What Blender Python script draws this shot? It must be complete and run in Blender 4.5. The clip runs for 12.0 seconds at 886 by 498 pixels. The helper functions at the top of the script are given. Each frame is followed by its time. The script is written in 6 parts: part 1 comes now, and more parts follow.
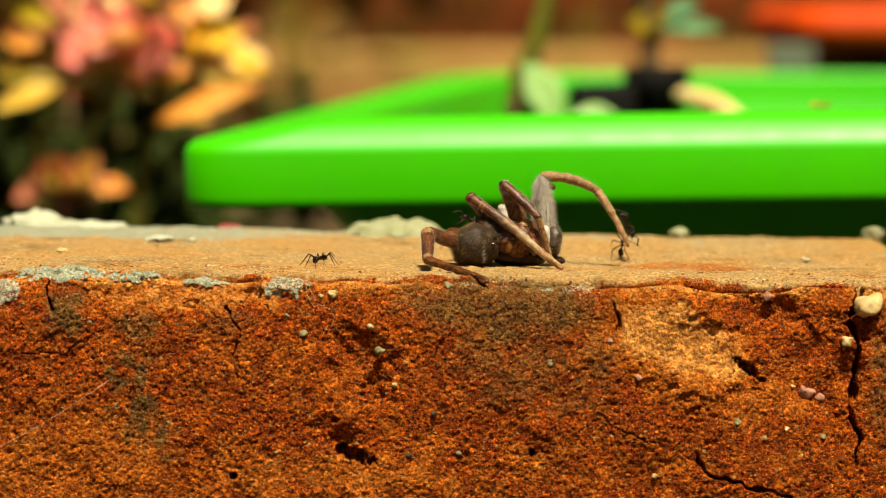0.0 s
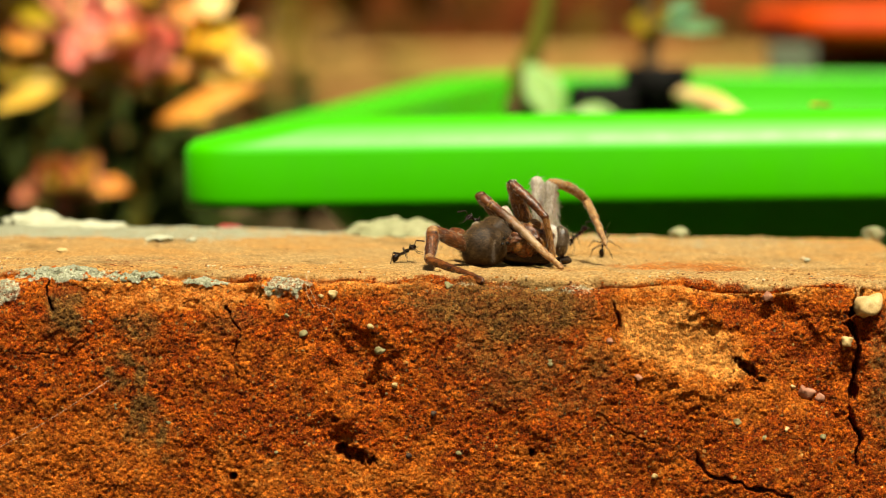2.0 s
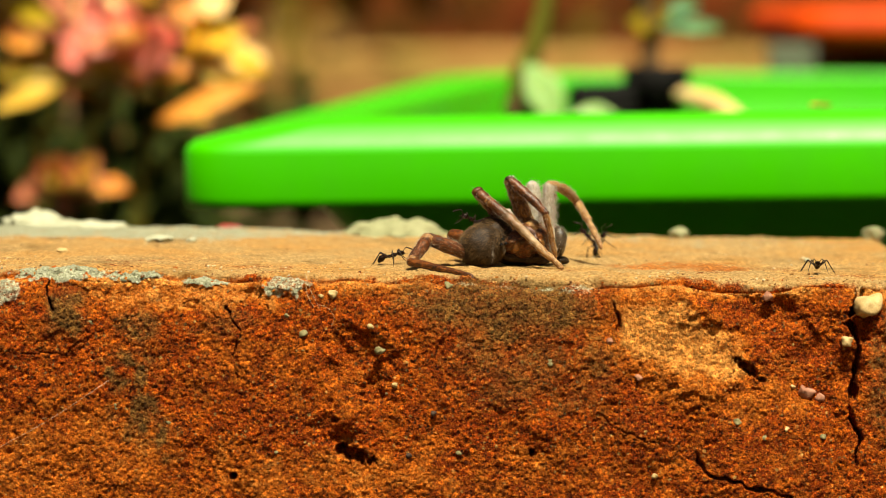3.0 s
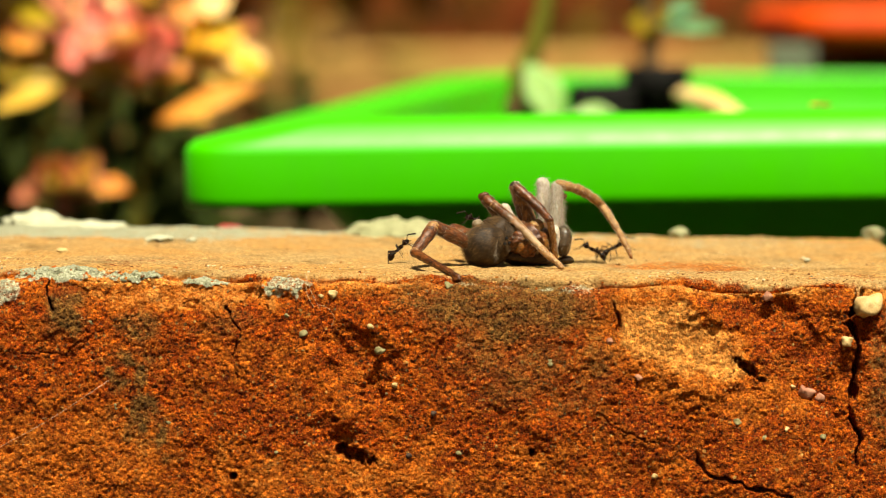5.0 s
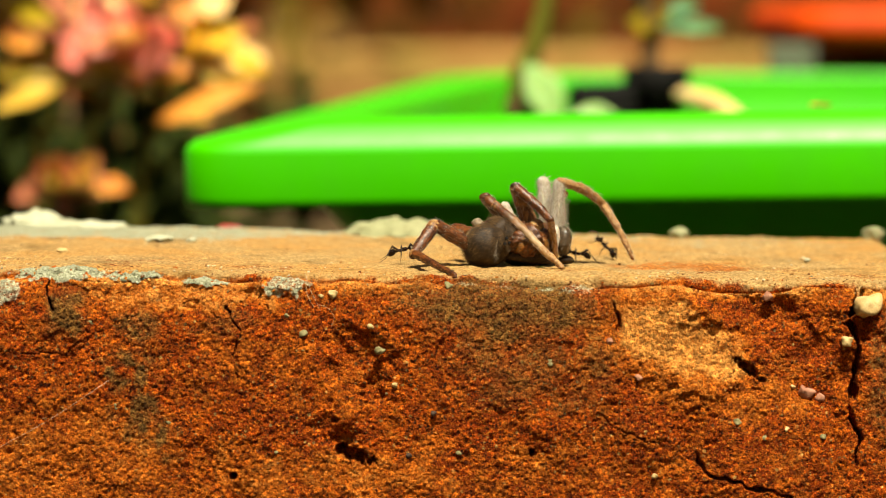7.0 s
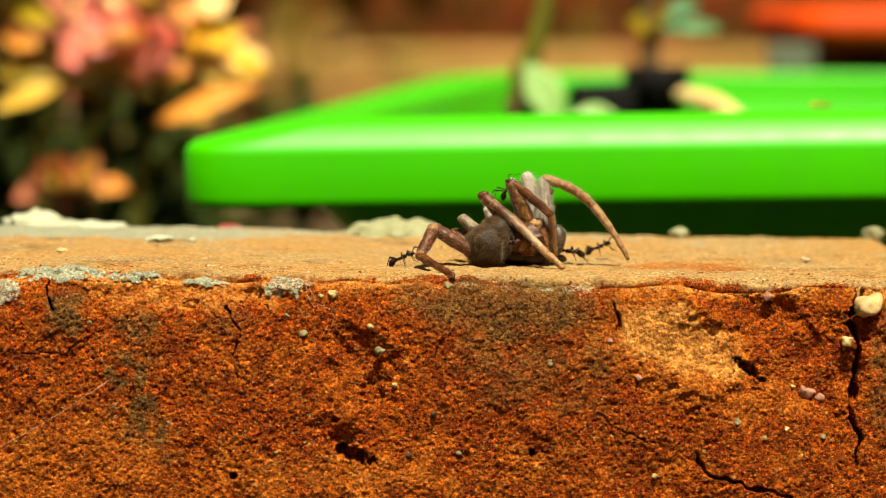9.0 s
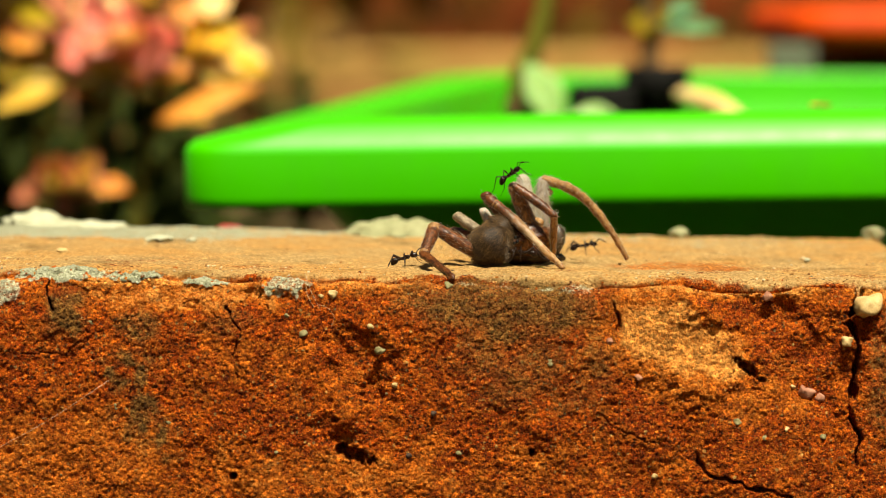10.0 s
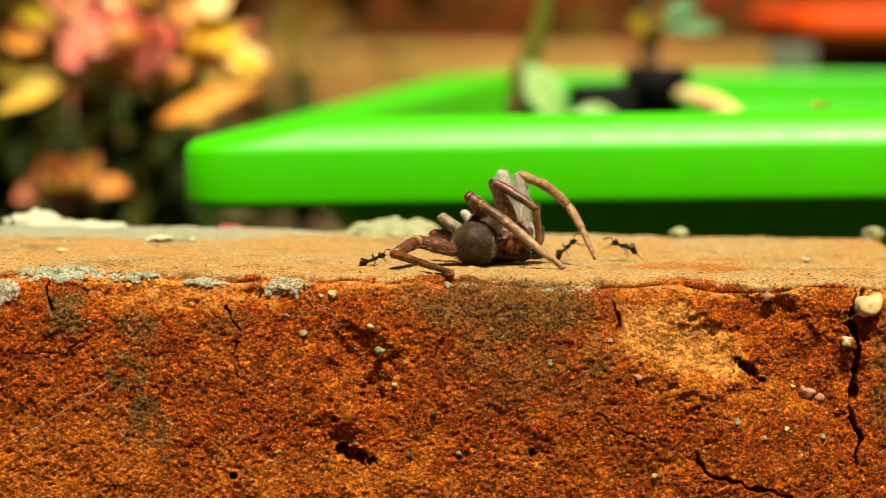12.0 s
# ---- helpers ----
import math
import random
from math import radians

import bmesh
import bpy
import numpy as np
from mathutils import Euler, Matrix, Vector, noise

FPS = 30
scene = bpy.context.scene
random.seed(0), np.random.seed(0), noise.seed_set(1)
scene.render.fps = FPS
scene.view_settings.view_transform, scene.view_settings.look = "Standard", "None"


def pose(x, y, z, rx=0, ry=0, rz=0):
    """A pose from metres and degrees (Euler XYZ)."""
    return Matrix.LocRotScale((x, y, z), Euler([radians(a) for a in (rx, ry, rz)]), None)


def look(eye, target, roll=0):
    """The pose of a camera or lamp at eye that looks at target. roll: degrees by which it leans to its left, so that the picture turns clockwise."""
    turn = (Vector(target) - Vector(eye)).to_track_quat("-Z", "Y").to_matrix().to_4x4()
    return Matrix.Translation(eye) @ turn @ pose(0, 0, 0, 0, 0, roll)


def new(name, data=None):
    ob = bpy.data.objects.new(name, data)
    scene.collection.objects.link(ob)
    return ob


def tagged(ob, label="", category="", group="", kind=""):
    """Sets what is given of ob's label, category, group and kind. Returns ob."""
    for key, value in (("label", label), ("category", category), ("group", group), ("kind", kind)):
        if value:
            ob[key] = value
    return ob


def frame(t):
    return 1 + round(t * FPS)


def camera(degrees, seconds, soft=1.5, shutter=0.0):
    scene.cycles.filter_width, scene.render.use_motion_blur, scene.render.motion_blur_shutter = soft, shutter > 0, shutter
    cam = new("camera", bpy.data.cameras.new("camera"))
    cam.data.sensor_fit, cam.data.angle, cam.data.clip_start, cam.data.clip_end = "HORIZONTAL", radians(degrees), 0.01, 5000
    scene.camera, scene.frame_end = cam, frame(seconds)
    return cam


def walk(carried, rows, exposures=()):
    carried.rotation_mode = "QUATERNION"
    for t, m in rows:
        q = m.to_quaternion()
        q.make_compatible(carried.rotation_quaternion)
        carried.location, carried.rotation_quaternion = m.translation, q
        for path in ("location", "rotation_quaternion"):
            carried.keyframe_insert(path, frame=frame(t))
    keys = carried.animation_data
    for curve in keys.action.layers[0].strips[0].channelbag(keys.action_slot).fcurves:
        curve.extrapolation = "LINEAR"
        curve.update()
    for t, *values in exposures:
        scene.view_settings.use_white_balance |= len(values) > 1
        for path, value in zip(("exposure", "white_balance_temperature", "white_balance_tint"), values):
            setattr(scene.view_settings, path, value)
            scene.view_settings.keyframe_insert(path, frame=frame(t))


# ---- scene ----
cam = camera(16.0, 12.0, soft=0.7)
EYE = (0.0, -0.38947, 0.03472)
AIM = (0.0, -0.38947 + math.cos(radians(4.592)), 0.03472 - math.sin(radians(4.592)))
walk(cam, [(0.0, look(EYE, AIM)), (12.0, look(EYE, AIM))], exposures=[(0.0, 0.44, 7400, 6), (1.0, 0.51, 7400, 6), (3.0, 0.55, 7400, 6), (5.5, 0.69, 7400, 6), (7.0, 0.63, 7400, 6), (9.5, 0.56, 7400, 6), (12.0, 0.55, 7400, 6)])
# shallow depth of field, focused on the spider
cam.data.dof.use_dof = True
cam.data.dof.focus_distance = 0.3995
cam.data.dof.aperture_fstop = 21.0
cam.data.dof.aperture_blades = 0

# ---------------------------------------------------------------- light
world = bpy.data.worlds.new("sky")
scene.world = world
world.use_nodes = True
wn = world.node_tree
sky = wn.nodes.new("ShaderNodeTexSky")
sky.sky_type = "NISHITA"
sky.sun_disc = False
sky.sun_elevation = radians(67.5)
sky.sun_rotation = radians(164.4)
sky.dust_density = 5.0
sky.air_density = 0.8
wn.links.new(sky.outputs["Color"], wn.nodes["Background"].inputs["Color"])
wn.nodes["Background"].inputs["Strength"].default_value = 0.024
sun = new("sun", bpy.data.lights.new("sun", "SUN"))
sun.data.energy = 5.6
sun.data.angle = radians(9)
sun.data.color = (1.0, 0.95, 0.86)
sun.matrix_basis = look((0.12, -0.43, 1.12), (0, 0, 0))


# ---------------------------------------------------------------- materials
class Nodes:
    """A small builder for procedural materials."""

    def __init__(self, name):
        self.m = bpy.data.materials.new(name)
        self.m.use_nodes = True
        self.t = self.m.node_tree
        self.bsdf = self.t.nodes["Principled BSDF"]

    def add(self, kind, **inputs):
        n = self.t.nodes.new(kind)
        for key, value in inputs.items():
            self.put(n.inputs[key.replace("_", " ")], value)
        return n

    def put(self, socket, value):
        if isinstance(value, bpy.types.NodeSocket):
            self.t.links.new(value, socket)
        elif isinstance(value, tuple) and len(value) == 3 and socket.type == "RGBA":
            socket.default_value = (*value, 1)
        else:
            socket.default_value = value

    def noise(self, scale, detail=4.0, rough=0.6, vector=None):
        n = self.add("ShaderNodeTexNoise", Scale=scale, Detail=detail, Roughness=rough)
        self.t.links.new(vector or self.coords(), n.inputs["Vector"])
        return n.outputs["Fac"]

    def coords(self):
        return self.add("ShaderNodeTexCoord").outputs["Object"]

    def ramp(self, fac, *stops):
        n = self.add("ShaderNodeValToRGB", Fac=fac)
        e = n.color_ramp.elements
        while len(e) < len(stops):
            e.new(0.5)
        for el, (p, c) in zip(e, stops):
            el.position = p
            el.color = (*c, 1) if isinstance(c, tuple) else (c, c, c, 1)
        return n.outputs["Color"]

    def mix(self, fac, a, b, how="MIX"):
        n = self.t.nodes.new("ShaderNodeMix")
        n.data_type, n.blend_type = "RGBA", how
        self.put(n.inputs[0], fac)
        self.put(n.inputs[6], a)
        self.put(n.inputs[7], b)
        return n.outputs[2]

    def math(self, how, a, b):
        n = self.t.nodes.new("ShaderNodeMath")
        n.operation = how
        self.put(n.inputs[0], a)
        self.put(n.inputs[1], b)
        return n.outputs[0]

    def bump(self, height, distance, strength=1.0):
        n = self.add("ShaderNodeBump", Height=height, Distance=distance, Strength=strength)
        self.put(self.bsdf.inputs["Normal"], n.outputs["Normal"])

    def done(self, color, rough=0.6, spec=0.5, **more):
        self.put(self.bsdf.inputs["Base Color"], color)
        self.put(self.bsdf.inputs["Roughness"], rough)
        self.put(self.bsdf.inputs["Specular IOR Level"], spec)
        for key, value in more.items():
            self.put(self.bsdf.inputs[key.replace("_", " ")], value)
        return self.m


def mottled(name, a, b, scale, rough=0.6, spec=0.4, relief=0.0, fine=6.0, c=None, **more):
    """Two or three tones at two scales, with a fine relief."""
    n = Nodes(name)
    big = n.noise(scale)
    small = n.noise(scale * fine, 5.0, 0.7)
    col = n.mix(n.ramp(big, (0.32, 0.0), (0.68, 1.0)), a, b)
    col = n.mix(n.ramp(small, (0.45, 0.0), (0.75, 0.7)), col, c or tuple(0.55 * v for v in a))
    if relief:
        n.bump(small, relief, 0.8)
    return n.done(col, n.ramp(small, (0.2, min(1, rough * 0.85)), (0.8, min(1, rough * 1.15))), spec, **more)


def brick_material():
    n = Nodes("weathered_brick")
    at = n.add("ShaderNodeAttribute")
    at.attribute_name = "stain"
    sep = n.add("ShaderNodeSeparateColor", Color=at.outputs["Color"])
    dust, olive, lichen = (sep.outputs[k] for k in ("Red", "Green", "Blue"))
    big = n.noise(60.0, 4.0, 0.6)
    mid = n.noise(420.0, 5.0, 0.65)
    fine = n.noise(2600.0, 5.0, 0.75)
    tiny = n.noise(5600.0, 3.0, 0.75)
    clay = n.mix(n.ramp(big, (0.3, 0.0), (0.7, 1.0)), (0.30, 0.035, 0.002), (0.48, 0.074, 0.003))
    clay = n.mix(n.ramp(mid, (0.45, 0.0), (0.7, 0.8)), clay, (0.64, 0.14, 0.008))
    clay = n.mix(n.ramp(mid, (0.28, 0.5), (0.42, 0.0)), clay, (0.2, 0.03, 0.003))
    clay = n.mix(n.ramp(fine, (0.38, 0.95), (0.46, 0.0)), clay, (0.045, 0.013, 0.002))
    clay = n.mix(n.ramp(fine, (0.56, 0.0), (0.63, 0.85)), clay, (0.9, 0.3, 0.03))
    clay = n.mix(n.ramp(tiny, (0.36, 0.9), (0.43, 0.0)), clay, (0.04, 0.011, 0.002))
    clay = n.mix(n.ramp(tiny, (0.6, 0.0), (0.68, 0.55)), clay, (0.88, 0.31, 0.03))
    warp = n.add("ShaderNodeTexNoise", Vector=n.coords(), Scale=2600.0, Detail=2.0)
    bent = n.add("ShaderNodeVectorMath")
    bent.operation = "MULTIPLY_ADD"
    n.put(bent.inputs[0], warp.outputs["Color"])
    bent.inputs[1].default_value = (0.0004, 0.0004, 0.0004)
    n.put(bent.inputs[2], n.coords())
    # sand grains of two sizes, each with its own tone
    sandy = n.add("ShaderNodeTexVoronoi", Vector=bent.outputs["Vector"], Scale=2100.0)
    silty = n.add("ShaderNodeTexVoronoi", Vector=bent.outputs["Vector"], Scale=4300.0)
    tone_a = n.add("ShaderNodeSeparateColor", Color=sandy.outputs["Color"]).outputs["Red"]
    tone_b = n.add("ShaderNodeSeparateColor", Color=silty.outputs["Color"]).outputs["Red"]
    tone = n.math("MULTIPLY", n.ramp(tone_a, (0.0, 0.26), (0.25, 0.48), (0.75, 0.6), (1.0, 1.0)), n.ramp(tone_b, (0.0, 0.45), (0.3, 0.85), (0.75, 0.95), (1.0, 1.0)))
    tone = n.math("MULTIPLY", tone, 2.0)
    beads = n.math("ADD", n.math("SUBTRACT", 1.0, n.math("MULTIPLY", sandy.outputs["Distance"], sandy.outputs["Distance"])), n.math("MULTIPLY", n.math("SUBTRACT", 1.0, silty.outputs["Distance"]), 0.5))
    speck = n.add("ShaderNodeTexVoronoi", Vector=bent.outputs["Vector"], Scale=1900.0)
    pick = n.add("ShaderNodeSeparateColor", Color=speck.outputs["Color"])
    dot = n.math("MULTIPLY", n.ramp(pick.outputs["Red"], (0.74, 0.0), (0.8, 0.9)), n.ramp(speck.outputs["Distance"], (0.25, 1.0), (0.48, 0.0)))
    clay = n.mix(dot, clay, n.ramp(pick.outputs["Green"], (0.45, (0.018, 0.008, 0.003)), (0.6, (0.07, 0.03, 0.01)), (0.8, (0.2, 0.14, 0.05)), (0.95, (0.6, 0.36, 0.1))))
    sand = n.mix(n.ramp(fine, (0.35, 0.0), (0.65, 1.0)), (0.42, 0.235, 0.075), (0.74, 0.49, 0.2))
    sand = n.mix(n.ramp(big, (0.42, 0.0), (0.62, 0.75)), sand, n.mix(n.ramp(fine, (0.35, 0.0), (0.6, 1.0)), (0.52, 0.215, 0.045), (0.74, 0.4, 0.11)))
    moss = n.mix(n.ramp(fine, (0.38, 0.0), (0.62, 1.0)), (0.045, 0.026, 0.006), (0.25, 0.145, 0.035))
    crust = n.mix(n.ramp(fine, (0.35, 0.0), (0.6, 1.0)), (0.24, 0.25, 0.12), (0.6, 0.61, 0.42))

    def spread(mask, lo, hi):
        return n.ramp(n.math("ADD", mask, n.math("ADD", n.math("MULTIPLY", n.math("SUBTRACT", mid, 0.5), 0.8), n.math("MULTIPLY", n.math("SUBTRACT", fine, 0.5), 0.9))), (lo, 0.0), (hi, 1.0))

    col = n.mix(spread(dust, 0.35, 0.65), clay, sand)
    ochre = n.mix(n.ramp(fine, (0.35, 0.0), (0.6, 1.0)), (0.42, 0.085, 0.006), (0.7, 0.2, 0.02))
    powder = n.mix(n.ramp(fine, (0.35, 0.0), (0.6, 1.0)), (0.66, 0.2, 0.03), (0.88, 0.39, 0.085))
    col = n.mix(n.math("MULTIPLY", spread(at.outputs["Alpha"], 0.2, 0.5), 0.85), col, ochre)
    col = n.mix(spread(at.outputs["Alpha"], 0.5, 0.85), col, powder)
    col = n.mix(n.math("MULTIPLY", spread(olive, 0.3, 0.85), 0.85), col, moss)
    col = n.mix(spread(lichen, 0.42, 0.62), col, crust)
    grainy = n.add("ShaderNodeHueSaturation", Color=col, Value=tone)
    col = n.mix(n.math("MULTIPLY", n.ramp(lichen, (0.3, 0.95), (0.7, 0.5)), n.ramp(dust, (0.3, 1.0), (0.75, 0.4))), col, grainy.outputs["Color"])
    n.bump(n.math("ADD", n.math("ADD", n.math("MULTIPLY", beads, 0.9), fine), n.math("ADD", n.math("MULTIPLY", tiny, 0.9), n.math("MULTIPLY", mid, 1.4))), 0.0004, 1.0)
    return n.done(col, 0.9, 0.12)


M_BRICK = brick_material()
M_MORTAR = mottled("mortar", (0.42, 0.36, 0.26), (0.55, 0.48, 0.36), 300.0, 0.95, 0.1, 0.0004)
M_PALE_LUMP = mottled("pale_mortar", (0.28, 0.29, 0.14), (0.42, 0.42, 0.23), 350.0, 0.95, 0.1, 0.0005, c=(0.2, 0.2, 0.1))
M_CHIP = mottled("white_mortar", (0.4, 0.41, 0.26), (0.52, 0.53, 0.37), 500.0, 0.95, 0.1, 0.0003, c=(0.4, 0.38, 0.24))
M_GRIT_PALE = mottled("pale_grit", (0.5, 0.33, 0.12), (0.66, 0.48, 0.2), 900.0, 0.6, 0.4, 0.00005)
M_GRIT_GREY = mottled("grey_grit", (0.17, 0.15, 0.055), (0.34, 0.3, 0.14), 900.0, 0.8, 0.3, 0.00008)
M_GRIT_PINK = mottled("pink_grit", (0.32, 0.12, 0.06), (0.46, 0.22, 0.13), 900.0, 0.7, 0.3, 0.00008)
M_GRIT_DARK = mottled("dark_grit", (0.035, 0.022, 0.014), (0.09, 0.05, 0.03), 900.0, 0.8, 0.3, 0.00008)
M_GREEN = mottled("green_plastic", (0.030, 0.47, 0.0001), (0.036, 0.52, 0.0001), 25.0, 0.43, 0.36, 0.0, c=(0.034, 0.46, 0.0002))
M_EARTH = mottled("earth", (0.07, 0.045, 0.02), (0.13, 0.085, 0.04), 9.0, 0.95, 0.1, 0.004, 12.0)
M_RED_BRICK = mottled("far_brick", (0.075, 0.048, 0.004), (0.26, 0.04, 0.009), 11.0, 0.9, 0.15, 0.002, 3.0, c=(0.07, 0.062, 0.008))
M_TAN = mottled("tan_stone", (0.24, 0.18, 0.035), (0.46, 0.22, 0.075), 9.0, 0.9, 0.15, 0.002, 3.0, c=(0.2, 0.11, 0.03))
M_TERRACOTTA = mottled("terracotta", (0.6, 0.05, 0.002), (0.68, 0.07, 0.003), 8.0, 0.6, 0.15, 0.0003, c=(0.5, 0.04, 0.003))
# red clay darkened to maroon: the shade under a rim is in the colour
M_SHADED_CLAY = mottled("shaded_red_clay", (0.022, 0.003, 0.002), (0.035, 0.005, 0.003), 8.0, 0.5, 0.3, 0.0002)
M_GREY = mottled("grey_concrete", (0.10, 0.105, 0.075), (0.15, 0.155, 0.11), 20.0, 0.9, 0.15, 0.0006)
M_BLACK = mottled("black_plastic", (0.004, 0.004, 0.003), (0.009, 0.008, 0.006), 60.0, 0.7, 0.12, 0.0003)
M_DRYWOOD = mottled("dry_bark", (0.7, 0.45, 0.17), (0.82, 0.58, 0.27), 120.0, 0.8, 0.2, 0.0004)
M_STEM = mottled("stem", (0.14, 0.115, 0.008), (0.22, 0.18, 0.02), 150.0, 0.6, 0.3, 0.0002)
M_BROWNSTEM = mottled("brown_stem", (0.09, 0.05, 0.02), (0.16, 0.09, 0.035), 150.0, 0.8, 0.2, 0.0003)


def leaf_material(name, a, b, rough=0.45):
    n = Nodes(name)
    big, small = n.noise(90.0), n.noise(600.0)
    col = n.mix(n.ramp(big, (0.35, 0.0), (0.65, 1.0)), a, b)
    col = n.mix(n.ramp(small, (0.5, 0.0), (0.8, 0.5)), col, tuple(0.7 * v for v in a))
    info = n.add("ShaderNodeObjectInfo")
    hsv = n.add("ShaderNodeHueSaturation", Color=col, Value=n.math("ADD", n.math("MULTIPLY", info.outputs["Random"], 0.3), 0.85))
    n.bump(small, 0.0003, 0.5)
    return n.done(hsv.outputs["Color"], rough, 0.4 if rough < 0.7 else 0.08, Subsurface_Weight=0.25, Subsurface_Radius=(0.004, 0.003, 0.001))


L_PINK = leaf_material("pink_leaf", (0.84, 0.16, 0.11), (0.88, 0.34, 0.25))
L_YELLOW = leaf_material("yellow_leaf", (0.8, 0.44, 0.02), (0.88, 0.6, 0.1))
L_CREAM = leaf_material("cream_leaf", (0.88, 0.52, 0.16), (0.9, 0.64, 0.28))
L_ORANGE = leaf_material("orange_leaf", (0.72, 0.24, 0.02), (0.84, 0.42, 0.09))
L_OLIVE = leaf_material("olive_leaf", (0.25, 0.17, 0.004), (0.4, 0.28, 0.012))
L_BROWN = leaf_material("brown_leaf", (0.1, 0.07, 0.008), (0.16, 0.1, 0.012), 0.8)
# green leaf taken almost to black, with the plant's deep shade in its colour
L_SHADED_GREEN = leaf_material("shaded_green_leaf", (0.012, 0.022, 0.003), (0.035, 0.045, 0.006), 0.8)
L_PALE = leaf_material("pale_green_leaf", (0.28, 0.48, 0.12), (0.4, 0.6, 0.22))
L_TEAL = leaf_material("blue_green_leaf", (0.08, 0.22, 0.09), (0.14, 0.3, 0.13))
L_CORAL = leaf_material("dull_coral_leaf", (0.45, 0.12, 0.05), (0.6, 0.22, 0.09))
L_DARKRED = leaf_material("dark_red_petal", (0.3, 0.02, 0.02), (0.4, 0.05, 0.04))


# ---------------------------------------------------------------- mesh helpers
def mesh_of(name, bm, material, smooth=True):
    me = bpy.data.meshes.new(name)
    bm.to_mesh(me)
    bm.free()
    me.materials.append(material)
    if smooth:
        me.polygons.foreach_set("use_smooth", [True] * len(me.polygons))
    return me


def part(name, bm, material, parent, label="", smooth=True):
    ob = new(name, mesh_of(name, bm, material, smooth))
    ob.parent = parent
    if label:
        tagged(ob, label)
    return ob


def thing(name, label, category, m=None, group="", kind=""):
    ob = new(name)
    ob.empty_display_size = 0.002
    if m is not None:
        ob.matrix_basis = m
    return tagged(ob, label, category, group, kind)


def jitter(bm, amount, scale, seed=0.0):
    for v in bm.verts:
        v.co += noise.noise_vector(v.co * scale + Vector((seed, seed * 1.7, -seed))) * amount


def blob(radii, centre=(0, 0, 0), cuts=3, rough=0.0, scale=1.0, seed=0.0, turn=None, bm=None):
    """A rounded lump: an icosphere stretched and made uneven."""
    bm = bm or bmesh.new()
    made = bmesh.ops.create_icosphere(bm, subdivisions=cuts, radius=1.0)["verts"]
    for v in made:
        p = Vector((v.co.x * radii[0], v.co.y * radii[1], v.co.z * radii[2]))
        if rough:
            p += noise.noise_vector(p * scale + Vector((seed, -seed, 2 * seed))) * rough
        if turn:
            p = turn @ p
        v.co = p + Vector(centre)
    return bm


def tube(points, radii, sides=10, bm=None, flat=1.0, rough=0.0, scale=1000.0, seed=0.0, steps=4):
    """A tapered tube with rounded ends along a smoothed line of points."""
    bm = bm or bmesh.new()
    pts = [Vector(p) for p in points]
    fine, rad = [], []
    for i in range(len(pts) - 1):
        p0, p1, p2, p3 = pts[max(i - 1, 0)], pts[i], pts[i + 1], pts[min(i + 2, len(pts) - 1)]
        for k in range(steps):
            t = k / steps
            fine.append(0.5 * ((2 * p1) + (p2 - p0) * t + (2 * p0 - 5 * p1 + 4 * p2 - p3) * t * t + (3 * p1 - p0 - 3 * p2 + p3) * t ** 3))
            rad.append(radii[i] + (radii[i + 1] - radii[i]) * t)
    fine.append(pts[-1])
    rad.append(radii[-1])
    rings = []
    up = Vector((0.13, 0.21, 0.97))
    for i, (p, r) in enumerate(zip(fine, rad)):
        d = (fine[min(i + 1, len(fine) - 1)] - fine[max(i - 1, 0)]).normalized()
        a = d.cross(up)
        a = a.normalized() if a.length > 1e-4 else d.orthogonal().normalized()
        b = a.cross(d)
        spots = [(p, r)]
        if i == 0:
            spots = [(p - d * r * 0.7, r * 0.4), (p - d * r * 0.35, r * 0.82), (p, r)]
        elif i == len(fine) - 1:
            spots = [(p, r), (p + d * r * 0.35, r * 0.82), (p + d * r * 0.7, r * 0.4)]
        for q, s in spots:
            ring = []
            for k in range(sides):
                w = 2 * math.pi * k / sides
                v = q + a * (s * math.cos(w)) + b * (s * flat * math.sin(w))
                if rough:
                    v = v + noise.noise_vector(v * scale + Vector((seed, seed, seed))) * rough
                ring.append(bm.verts.new(v))
            rings.append(ring)
    for r0, r1 in zip(rings, rings[1:]):
        for k in range(sides):
            bm.faces.new((r0[k], r0[(k + 1) % sides], r1[(k + 1) % sides], r1[k]))
    bm.faces.new(rings[0][::-1])
    bm.faces.new(rings[-1])
    bmesh.ops.recalc_face_normals(bm, faces=bm.faces)
    return bm


def hair(bm, root, way, length, r):
    """One tapered, slightly bent hair."""
    a = way.orthogonal().normalized()
    b = way.cross(a).normalized()
    bend = Vector((random.uniform(-1, 1), random.uniform(-1, 1), random.uniform(-1, 0.4))) * length * 0.22
    ring0 = [bm.verts.new(root + (a * math.cos(w) + b * math.sin(w)) * r) for w in (0, 2.1, 4.2)]
    mid = root + way * length * 0.55 + bend * 0.4
    ring1 = [bm.verts.new(mid + (a * math.cos(w) + b * math.sin(w)) * r * 0.6) for w in (0, 2.1, 4.2)]
    tip = bm.verts.new(root + way * length + bend)
    for k in range(3):
        bm.faces.new((ring0[k], ring0[(k + 1) % 3], ring1[(k + 1) % 3], ring1[k]))
        bm.faces.new((ring1[k], ring1[(k + 1) % 3], tip))


